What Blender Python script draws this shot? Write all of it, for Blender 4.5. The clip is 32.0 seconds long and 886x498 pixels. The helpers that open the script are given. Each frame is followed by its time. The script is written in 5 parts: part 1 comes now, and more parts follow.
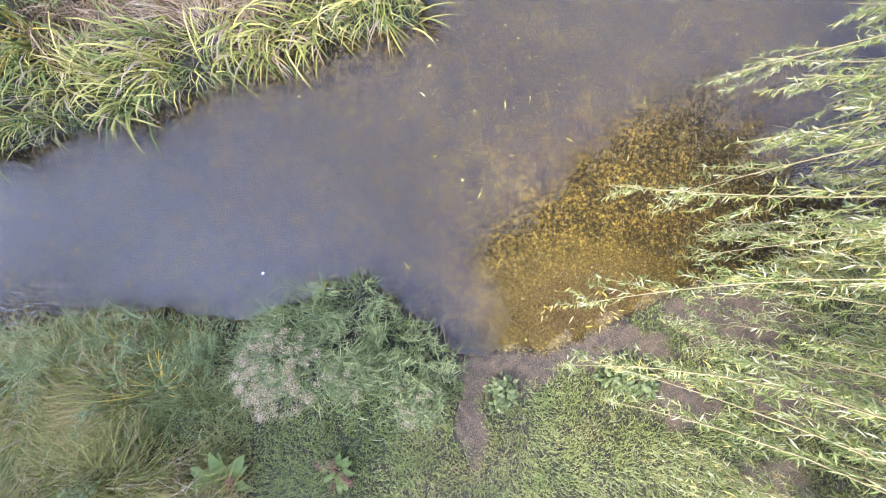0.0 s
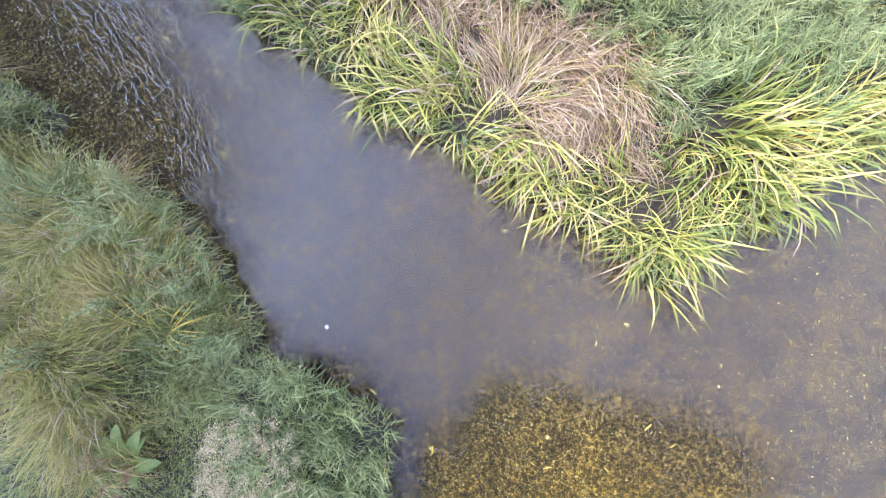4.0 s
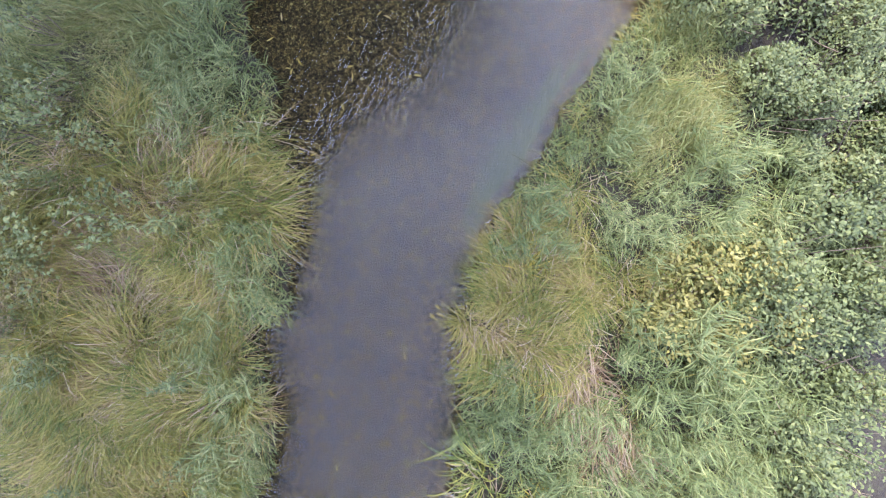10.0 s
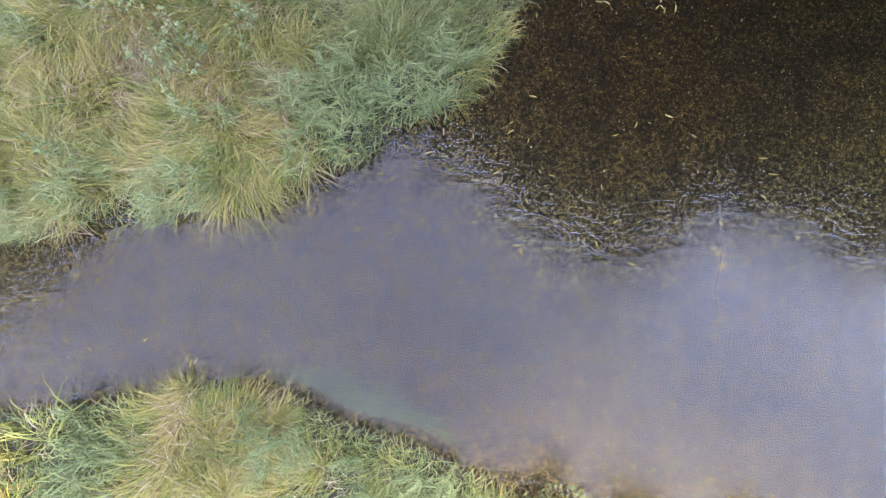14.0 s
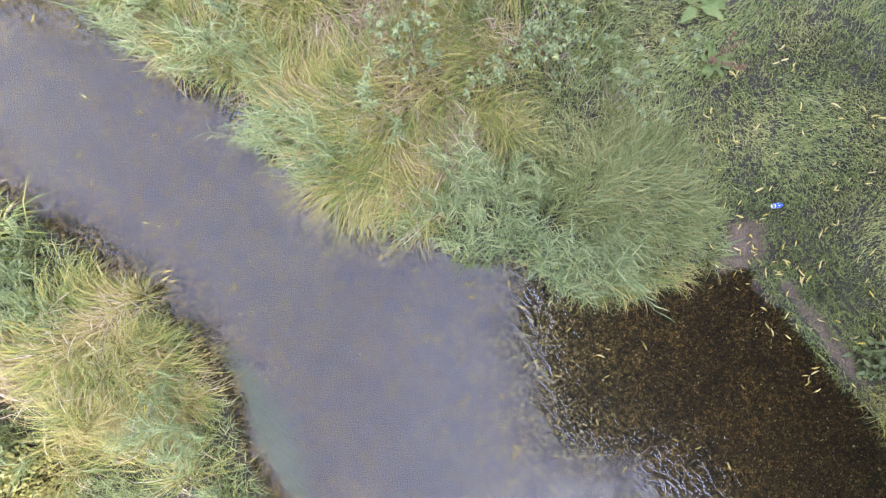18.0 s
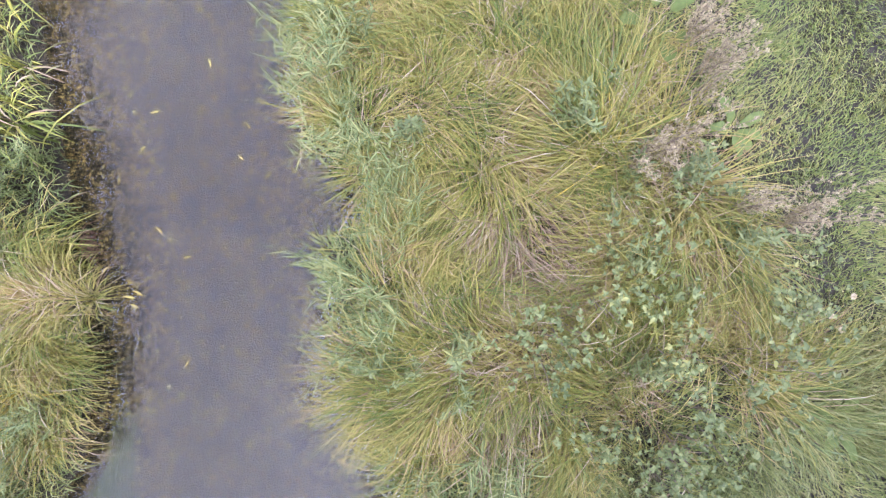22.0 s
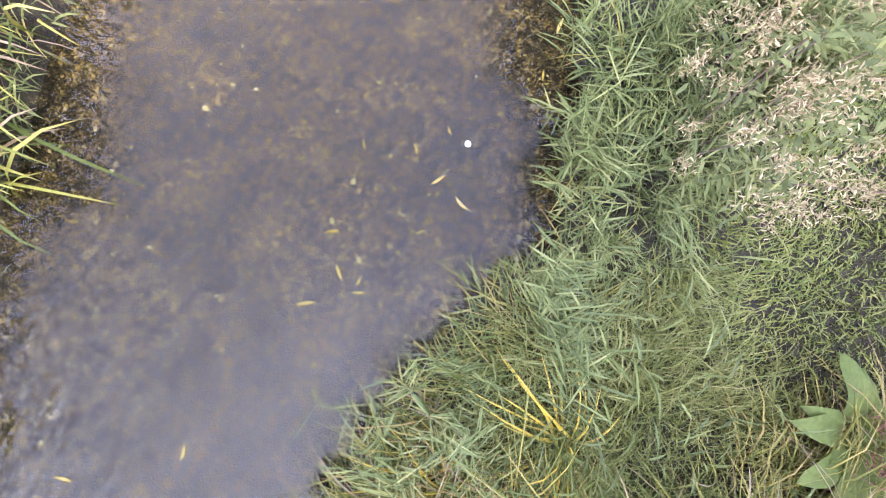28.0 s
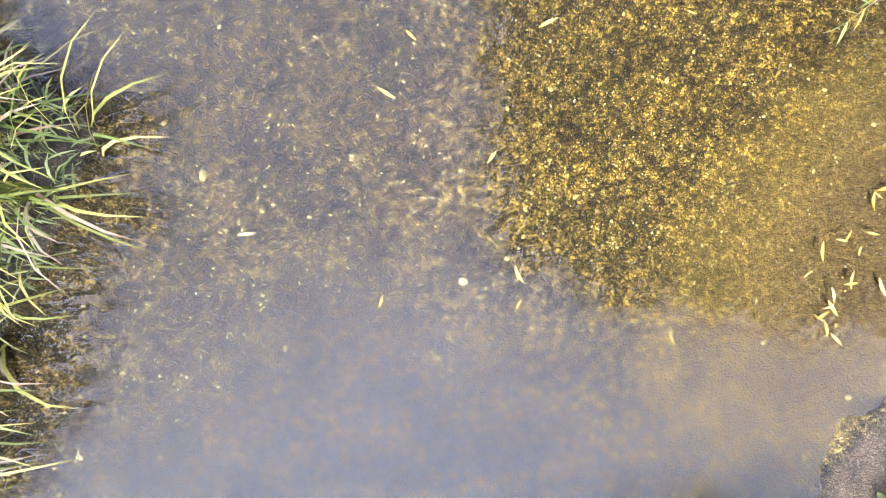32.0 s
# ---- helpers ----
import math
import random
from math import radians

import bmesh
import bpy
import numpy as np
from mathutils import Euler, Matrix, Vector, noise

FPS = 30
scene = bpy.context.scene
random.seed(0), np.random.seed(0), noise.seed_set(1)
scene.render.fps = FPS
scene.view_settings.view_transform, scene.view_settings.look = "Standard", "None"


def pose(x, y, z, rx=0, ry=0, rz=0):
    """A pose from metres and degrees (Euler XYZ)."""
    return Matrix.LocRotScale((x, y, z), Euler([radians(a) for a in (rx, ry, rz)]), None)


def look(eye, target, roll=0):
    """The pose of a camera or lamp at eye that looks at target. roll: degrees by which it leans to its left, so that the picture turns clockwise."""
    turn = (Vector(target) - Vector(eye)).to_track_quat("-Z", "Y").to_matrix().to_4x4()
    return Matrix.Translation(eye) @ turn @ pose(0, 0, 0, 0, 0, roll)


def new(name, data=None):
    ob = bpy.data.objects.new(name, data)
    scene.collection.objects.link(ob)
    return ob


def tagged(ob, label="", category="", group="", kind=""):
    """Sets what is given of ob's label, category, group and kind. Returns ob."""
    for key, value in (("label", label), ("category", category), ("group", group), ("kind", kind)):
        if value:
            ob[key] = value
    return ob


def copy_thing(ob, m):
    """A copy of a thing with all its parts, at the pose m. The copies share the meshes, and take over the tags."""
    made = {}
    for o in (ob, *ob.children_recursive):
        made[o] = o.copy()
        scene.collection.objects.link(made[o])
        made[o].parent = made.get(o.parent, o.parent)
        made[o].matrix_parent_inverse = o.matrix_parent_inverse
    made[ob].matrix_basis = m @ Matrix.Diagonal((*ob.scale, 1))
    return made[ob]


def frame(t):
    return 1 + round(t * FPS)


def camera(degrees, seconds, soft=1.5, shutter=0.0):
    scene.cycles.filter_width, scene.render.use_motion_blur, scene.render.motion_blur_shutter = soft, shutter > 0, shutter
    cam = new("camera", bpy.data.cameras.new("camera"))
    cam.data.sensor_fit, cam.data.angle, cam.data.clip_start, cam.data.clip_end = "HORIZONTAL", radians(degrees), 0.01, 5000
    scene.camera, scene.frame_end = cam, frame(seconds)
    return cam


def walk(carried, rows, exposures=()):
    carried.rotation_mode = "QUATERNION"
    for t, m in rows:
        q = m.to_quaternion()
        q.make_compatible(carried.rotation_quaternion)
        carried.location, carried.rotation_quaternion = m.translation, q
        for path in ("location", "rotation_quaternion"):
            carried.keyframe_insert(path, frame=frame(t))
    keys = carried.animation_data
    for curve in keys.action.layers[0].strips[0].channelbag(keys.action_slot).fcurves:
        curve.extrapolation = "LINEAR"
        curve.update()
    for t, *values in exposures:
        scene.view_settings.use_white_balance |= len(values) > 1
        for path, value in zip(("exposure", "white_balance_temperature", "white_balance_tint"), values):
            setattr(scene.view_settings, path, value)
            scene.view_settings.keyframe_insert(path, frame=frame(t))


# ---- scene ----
# a drone looks straight down while it circles over a small stream
cam = camera(100.0, 32.0, soft=1.2)
ROWS = [
    (0.0, 0.393, -0.006, 5.359, 1.26, 0.28, -0.38),
    (0.5, 0.373, 0.154, 5.321, 1.23, 0.15, 3.56),
    (1.0, 0.272, 0.331, 5.273, 1.02, 0.12, 9.65),
    (1.5, 0.013, 0.585, 5.225, 0.64, 0.17, 15.10),
    (2.0, -0.275, 0.819, 5.174, 0.45, -0.14, 21.12),
    (2.5, -0.625, 0.997, 5.123, 0.62, -0.19, 28.00),
    (3.0, -0.986, 1.202, 5.044, 1.13, 0.49, 35.50),
    (3.5, -1.353, 1.419, 4.949, 1.81, 1.56, 43.32),
    (4.0, -1.745, 1.607, 4.867, 2.45, 2.42, 51.09),
    (4.5, -2.179, 1.721, 4.826, 2.84, 2.51, 58.47),
    (5.0, -2.681, 1.753, 4.836, 2.78, 1.68, 65.25),
    (5.5, -3.261, 1.797, 4.846, 2.32, 1.18, 71.75),
    (6.0, -3.787, 1.807, 4.838, 2.03, 1.14, 78.10),
    (6.5, -4.210, 1.696, 4.848, 1.81, 0.74, 83.77),
    (7.0, -4.645, 1.575, 4.904, 1.73, 0.48, 89.59),
    (7.5, -5.183, 1.427, 4.995, 1.87, 0.36, 96.26),
    (8.0, -5.754, 1.299, 5.087, 1.59, 0.13, 102.29),
    (8.5, -6.371, 1.155, 5.149, 1.11, 0.32, 105.87),
    (9.0, -7.026, 0.981, 5.172, 0.49, 0.56, 108.36),
    (9.5, -7.669, 0.724, 5.194, -0.22, 0.43, 109.84),
    (10.0, -8.312, 0.446, 5.209, -0.77, 0.47, 110.37),
    (10.5, -8.947, 0.166, 5.213, -1.00, 0.76, 114.82),
    (11.0, -9.480, -0.164, 5.194, -1.24, 1.04, 123.09),
    (11.5, -9.984, -0.392, 5.171, -1.26, 1.47, 132.28),
    (12.0, -10.316, -0.645, 5.228, -1.07, 0.78, 142.56),
    (12.5, -10.660, -0.812, 5.270, -0.93, 1.58, 153.90),
    (13.0, -10.884, -0.967, 5.309, -0.47, 2.41, 165.19),
    (13.5, -11.078, -1.206, 5.339, 0.09, 2.94, 175.26),
    (14.0, -11.066, -1.409, 5.347, 0.41, 2.69, 187.28),
    (14.5, -10.875, -1.560, 5.336, 0.49, 1.86, 200.52),
    (15.0, -10.610, -1.684, 5.317, 0.46, 0.93, 212.92),
    (15.5, -10.379, -1.805, 5.298, 0.41, 0.37, 222.42),
    (16.0, -10.230, -1.946, 5.285, 0.42, 0.43, 227.65),
    (16.5, -10.030, -2.103, 5.274, 0.43, 0.53, 230.20),
    (17.0, -9.782, -2.229, 5.233, 0.34, 0.43, 232.03),
    (17.5, -9.495, -2.315, 5.072, 0.08, 0.33, 232.03),
    (18.0, -9.247, -2.397, 4.881, 0.07, 0.17, 232.79),
    (18.5, -8.988, -2.455, 4.735, -0.18, 0.06, 236.28),
    (19.0, -8.651, -2.516, 4.593, -0.18, -0.25, 241.77),
    (19.5, -8.341, -2.632, 4.428, -0.75, -0.17, 247.49),
    (20.0, -8.032, -2.691, 4.286, -0.40, 0.13, 255.38),
    (20.5, -7.633, -2.700, 4.229, -0.32, 0.11, 264.37),
    (21.0, -7.299, -2.644, 4.177, 0.07, -0.09, 270.62),
    (21.5, -6.918, -2.550, 4.102, 0.04, -0.32, 273.65),
    (22.0, -6.542, -2.477, 3.978, -0.07, -0.28, 275.71),
    (22.5, -6.221, -2.422, 3.823, -0.10, -0.02, 278.27),
    (23.0, -5.972, -2.291, 3.613, -0.03, 0.24, 281.33),
    (23.5, -5.646, -2.043, 3.409, -0.13, -0.12, 286.57),
    (24.0, -5.240, -1.807, 3.279, 0.11, 0.20, 291.37),
    (24.5, -4.887, -1.610, 3.204, -0.48, 0.08, 294.39),
    (25.0, -4.626, -1.452, 3.090, -0.78, -0.09, 296.54),
    (25.5, -4.422, -1.318, 2.937, -0.57, -0.17, 298.28),
    (26.0, -4.220, -1.186, 2.774, -0.07, -0.25, 299.85),
    (26.5, -3.970, -1.034, 2.629, 0.49, -0.39, 301.46),
    (27.0, -3.649, -0.864, 2.531, 0.92, -0.59, 303.16),
    (27.5, -3.319, -0.710, 2.503, 1.23, -0.73, 304.45),
    (28.0, -2.931, -0.486, 2.527, 1.55, -1.15, 305.40),
    (28.5, -2.519, -0.295, 2.587, 1.53, -1.49, 306.15),
    (29.0, -2.155, -0.117, 2.622, 1.41, -1.51, 306.37),
    (29.5, -1.632, 0.076, 2.663, 1.07, -0.67, 306.21),
    (30.0, -1.143, 0.264, 2.658, 0.47, -0.02, 305.94),
    (30.5, -0.715, 0.497, 2.634, 0.49, -0.13, 305.52),
    (31.0, -0.204, 0.748, 2.621, 0.12, -0.01, 305.57),
    (31.5, 0.298, 1.040, 2.511, -0.52, 0.02, 305.86),
    (32.0, 0.800, 1.372, 2.317, -1.77, 0.04, 307.56),
]
EXPOSURES = [(0.0, 0.08, 5450, 20), (3.0, 0.14, 5450, 20), (6.0, 0.29, 5700, 17), (10.0, 0.2, 5800, 19), (13.0, 0.5, 5900, 19), (17.0, 0.93, 6070, 19), (22.0, 0.72, 6240, 21), (25.0, 0.6, 6300, 20), (28.0, 0.52, 6320, 21), (30.0, 0.44, 6050, 20), (32.0, 0.36, 5750, 16)]
walk(cam, [(t, pose(x, y, z, rx, ry, rz)) for t, x, y, z, rx, ry, rz in ROWS], EXPOSURES)

# ---- light: a bright cloudy sky and a weak wide sun ----
world = bpy.data.worlds.new("sky")
scene.world = world
world.use_nodes = True
wn, wl = world.node_tree.nodes, world.node_tree.links
bg = wn["Background"]
sky = wn.new("ShaderNodeTexSky")
sky.sky_type, sky.sun_disc = "NISHITA", False
sky.sun_elevation, sky.sun_rotation = radians(44), radians(239)
sky.air_density, sky.dust_density = 1.2, 2.0
cloud = wn.new("ShaderNodeTexNoise")
cloud.inputs["Scale"].default_value, cloud.inputs["Detail"].default_value = 1.8, 3
ramp = wn.new("ShaderNodeValToRGB")
ramp.color_ramp.elements[0].position, ramp.color_ramp.elements[1].position = 0.25, 0.7
ramp.color_ramp.elements[0].color = (0.72, 0.72, 0.72, 1)
mix = wn.new("ShaderNodeMix")
mix.data_type = "RGBA"
wl.new(cloud.outputs["Fac"], ramp.inputs["Fac"])
wl.new(ramp.outputs["Color"], mix.inputs["Factor"])
wl.new(sky.outputs["Color"], mix.inputs["A"])
mix.inputs["B"].default_value = (41.0, 47.0, 72.0, 1)
height = wn.new("ShaderNodeTexGradient")  # a cloudy sky is brightest overhead
height.texture_mapping.mapping_x, height.texture_mapping.mapping_z = "Z", "X"
rise = wn.new("ShaderNodeValToRGB")
rise.color_ramp.elements[0].color, rise.color_ramp.elements[1].color = (0.38, 0.37, 0.36, 1), (1.02, 1.02, 1.02, 1)
veil = wn.new("ShaderNodeMix")
veil.data_type, veil.blend_type = "RGBA", "MULTIPLY"
veil.inputs["Factor"].default_value = 1.0
wl.new(height.outputs["Fac"], rise.inputs["Fac"])
wl.new(mix.outputs["Result"], veil.inputs["A"])
wl.new(rise.outputs["Color"], veil.inputs["B"])
# the cloud is brightest round the veiled sun
SUN_WAY = Vector((-17.1, -10.3, 19.3)).normalized()
side = SUN_WAY.cross(Vector((0, 0, 1))).normalized()
aureole = wn.new("ShaderNodeTexGradient")
aureole.texture_mapping.rotation = Matrix((SUN_WAY, side, SUN_WAY.cross(side))).to_euler()
halo = wn.new("ShaderNodeValToRGB")
halo.color_ramp.interpolation = "EASE"
halo.color_ramp.elements[0].position, halo.color_ramp.elements[0].color = 0.62, (0, 0, 0, 1)
halo.color_ramp.elements[1].position, halo.color_ramp.elements[1].color = 1.0, (1, 1, 1, 1)
glow = wn.new("ShaderNodeMix")
glow.data_type, glow.blend_type = "RGBA", "ADD"
wl.new(aureole.outputs["Fac"], halo.inputs["Fac"])
wl.new(halo.outputs["Color"], glow.inputs["Factor"])
wl.new(veil.outputs["Result"], glow.inputs["A"])
glow.inputs["B"].default_value = (48.0, 52.0, 62.0, 1)
wl.new(glow.outputs["Result"], bg.inputs["Color"])
bg.inputs["Strength"].default_value = 0.072
sun = new("sun", bpy.data.lights.new("sun", "SUN"))
sun.data.energy, sun.data.angle, sun.data.color = 9.6, radians(11), (1.0, 0.92, 0.80)
sun.matrix_world = look(SUN_WAY * 30, (0, 0, 0))

# ---- plan: the two shores of the stream, from west to east ----
SOUTH = [(-700, -60), (-40, -10), (-24, -7.6), (-17, -6.0), (-13.7, -5.4), (-12.6, -5.35), (-11.8, -5.35), (-11.4, -5.0), (-11.4, -4.5), (-10.8, -3.45),
         (-9.9, -3.05), (-9.55, -2.45), (-8.95, -2.42), (-8.72, -2.25), (-8.5, -2.5), (-8.33, -2.05), (-7.9, -1.8), (-7.3, -1.5),
         (-6.62, -1.27), (-6.4, -1.6), (-6.15, -1.75), (-5.9, -1.45), (-5.4, -1.05), (-4.94, -0.82), (-4.26, -0.8), (-3.78, -0.78),
         (-3.2, -0.88), (-2.95, -0.76), (-2.45, -1.1), (-2.1, -0.93), (-1.85, -0.72), (-1.5, -0.7), (-1.27, -0.46), (-0.96, -0.38),
         (-0.69, -0.25), (-0.37, -0.7), (0.33, -1.06), (0.52, -1.42), (0.9, -1.42), (1.3, -1.38), (1.75, -1.4), (2.4, -1.15), (3.0, -0.85), (3.65, -0.55), (4.55, -0.23),
         (7.0, 0.5), (12, 1.0), (40, 3), (700, 40)]
NORTH = [(-700, 30), (-40, 2.6), (-24, 2.3), (-16, 1.93), (-14.8, 1.97), (-13.75, 2.02), (-12.3, 2.05), (-11.7, 1.7), (-10.66, 1.36), (-9.8, 1.27), (-9.0, 1.0),
         (-8.3, 1.02), (-7.74, 1.2), (-7.36, 0.9), (-7.0, 1.42), (-6.3, 1.4), (-5.6, 1.65), (-4.84, 1.85), (-4.02, 2.05), (-3.5, 2.25),
         (-2.8, 2.52), (-2.16, 2.9), (-1.6, 3.1), (-0.76, 3.2), (0.05, 3.42), (0.0, 4.2), (0.1, 5.0), (0.2, 6.0),
         (1.0, 8), (3, 12), (8, 20), (40, 50), (700, 300)]
WATER_Z = 0.09


def line_distance(line, px, py):
    """Distance from points to a chain of segments (arrays)."""
    best = np.full(np.shape(px), 1e9)
    for (ax, ay), (bx, by) in zip(line, line[1:]):
        dx, dy = bx - ax, by - ay
        u = np.clip(((px - ax) * dx + (py - ay) * dy) / (dx * dx + dy * dy), 0, 1)
        best = np.minimum(best, np.hypot(px - ax - u * dx, py - ay - u * dy))
    return best


def inside(ring, px, py):
    """Whether points lie in a closed ring (arrays)."""
    odd = np.zeros(np.shape(px), bool)
    for (ax, ay), (bx, by) in zip(ring, ring[1:] + ring[:1]):
        if ay != by:
            odd ^= ((ay > py) != (by > py)) & (px < (bx - ax) * (py - ay) / (by - ay) + ax)
    return odd


CHANNEL = SOUTH + NORTH[::-1]


def wet_distance(px, py):
    """Signed distance to the shore: positive in the channel, negative on the banks."""
    px, py = np.asarray(px, float), np.asarray(py, float)
    d = np.minimum(line_distance(SOUTH, px, py), line_distance(NORTH, px, py))
    return np.where(inside(CHANNEL, px, py), d, -d)


def beach(px, py):
    """1 where the shore is a bare shelving beach, 0 where it is a steep grown bank."""
    px, py = np.asarray(px, float), np.asarray(py, float)
    a = np.clip(1.5 - np.hypot((px - 2.9) / 2.2, (py + 1.2) / 1.1), 0, 1)
    b = np.clip(1.6 - np.hypot((px + 12.4) / 1.2, (py + 5.3) / 0.6), 0, 1)
    return np.clip(np.maximum(a, b) * 1.6, 0, 1)


def ground_z(px, py):
    px, py = np.asarray(px, float), np.asarray(py, float)
    d = wet_distance(px, py)
    b = beach(px, py)
    steep = np.where(d > 0, WATER_Z - np.clip(d / 0.35, 0, 1) * 0.10, WATER_Z + 0.08 * np.clip(-d / 0.2, 0, 1) + np.where(py < 0, 0.42, 0.2) * np.clip(-d / 3.0, 0, 1))
    shelf = np.where(d > 0, WATER_Z - np.clip(d / 1.3, 0, 1) * 0.09, WATER_Z + 0.10 * np.clip(-d / 1.2, 0, 1) + 0.35 * np.clip((-d - 0.5) / 3, 0, 1))
    wave = 0.012 * np.sin(px * 1.7 + 0.6 * py) * np.sin(py * 2.1 - px * 0.4)
    rut = 0.016 * np.sin(5.3 * px - 2.1 * py + 1) * np.sin(4.4 * py + 3.3 * px) + 0.008 * np.sin(13 * px + 7 * py) * np.sin(11 * py - 6 * px)
    return steep * (1 - b) + (shelf + rut) * b + wave

# ---- materials ----


def node_material(name):
    m = bpy.data.materials.new(name)
    m.use_nodes = True
    n, l = m.node_tree.nodes, m.node_tree.links
    return m, n, l, n["Principled BSDF"]


def ramp_node(n, stops):
    r = n.new("ShaderNodeValToRGB")
    e = r.color_ramp.elements
    while len(e) < len(stops):
        e.new(0.5)
    for i, (p, c) in enumerate(stops):
        e[i].position, e[i].color = p, (*c, 1)
    return r


def noise_node(n, l, coord, scale, detail=3.0, rough=0.55):
    t = n.new("ShaderNodeTexNoise")
    t.inputs["Scale"].default_value, t.inputs["Detail"].default_value, t.inputs["Roughness"].default_value = scale, detail, rough
    if coord is not None:
        l.new(coord, t.inputs["Vector"])
    return t


def math_node(n, l, op, a, b=0.0):
    m = n.new("ShaderNodeMath")
    m.operation = op
    for i, v in enumerate((a, b)):
        if isinstance(v, (int, float)):
            m.inputs[i].default_value = v
        else:
            l.new(v, m.inputs[i])
    return m.outputs[0]


def mix_color(n, l, fac, a, b, blend="MIX"):
    m = n.new("ShaderNodeMix")
    m.data_type, m.blend_type = "RGBA", blend
    for sock, v in (("Factor", fac), ("A", a), ("B", b)):
        if isinstance(v, (int, float)):
            m.inputs[sock].default_value = v
        elif isinstance(v, tuple):
            m.inputs[sock].default_value = (*v, 1)
        else:
            l.new(v, m.inputs[sock])
    return m.outputs["Result"]


def leaf_material(name, stops, patch=0.5, patch_scale=0.8, rough=0.5, through_light=0.13, spread=1.0, own=0.12):
    """A plant's leaf: each blade takes its own tint, and whole patches drift from one tint to the next."""
    m, n, l, p = node_material(name)
    geo = n.new("ShaderNodeNewGeometry")
    info = n.new("ShaderNodeObjectInfo")
    pos = geo.outputs["Position"]
    big = noise_node(n, l, pos, patch_scale, 3)
    fine = noise_node(n, l, pos, 38, 2)
    a = math_node(n, l, "MULTIPLY", geo.outputs["Random Per Island"], spread * (1 - patch))
    b = math_node(n, l, "MULTIPLY_ADD", big.outputs["Fac"], 2.2 * patch)
    b.node.inputs[2].default_value = -0.6 * patch
    c = math_node(n, l, "MULTIPLY", info.outputs["Random"], own)
    t = math_node(n, l, "ADD", math_node(n, l, "ADD", a, b), c)
    ramp = ramp_node(n, stops)
    l.new(t, ramp.inputs["Fac"])
    grain = math_node(n, l, "MULTIPLY_ADD", fine.outputs["Fac"], 0.7)
    grain.node.inputs[2].default_value = 0.65
    col = mix_color(n, l, 1.0, ramp.outputs["Color"], grain, "MULTIPLY")
    l.new(col, p.inputs["Base Color"])
    p.inputs["Roughness"].default_value = rough
    p.inputs["Specular IOR Level"].default_value = 0.28
    tr = n.new("ShaderNodeBsdfTranslucent")
    l.new(col, tr.inputs["Color"])
    mx = n.new("ShaderNodeMixShader")
    mx.inputs["Fac"].default_value = through_light
    out = n["Material Output"]
    l.new(p.outputs[0], mx.inputs[1])
    l.new(tr.outputs[0], mx.inputs[2])
    l.new(mx.outputs[0], out.inputs["Surface"])
    return m


def solid_material(name, stops, scale=30.0, rough=0.7, bump=0.2, metal=0.0):
    """A surface whose tint drifts with fine noise, with a little relief."""
    m, n, l, p = node_material(name)
    tc = n.new("ShaderNodeTexCoord")
    no = noise_node(n, l, tc.outputs["Object"], scale, 5)
    ramp = ramp_node(n, stops)
    l.new(no.outputs["Fac"], ramp.inputs["Fac"])
    l.new(ramp.outputs["Color"], p.inputs["Base Color"])
    p.inputs["Roughness"].default_value, p.inputs["Metallic"].default_value = rough, metal
    bp = n.new("ShaderNodeBump")
    bp.inputs["Strength"].default_value, bp.inputs["Distance"].default_value = bump, 0.01
    l.new(no.outputs["Fac"], bp.inputs["Height"])
    l.new(bp.outputs["Normal"], p.inputs["Normal"])
    return m


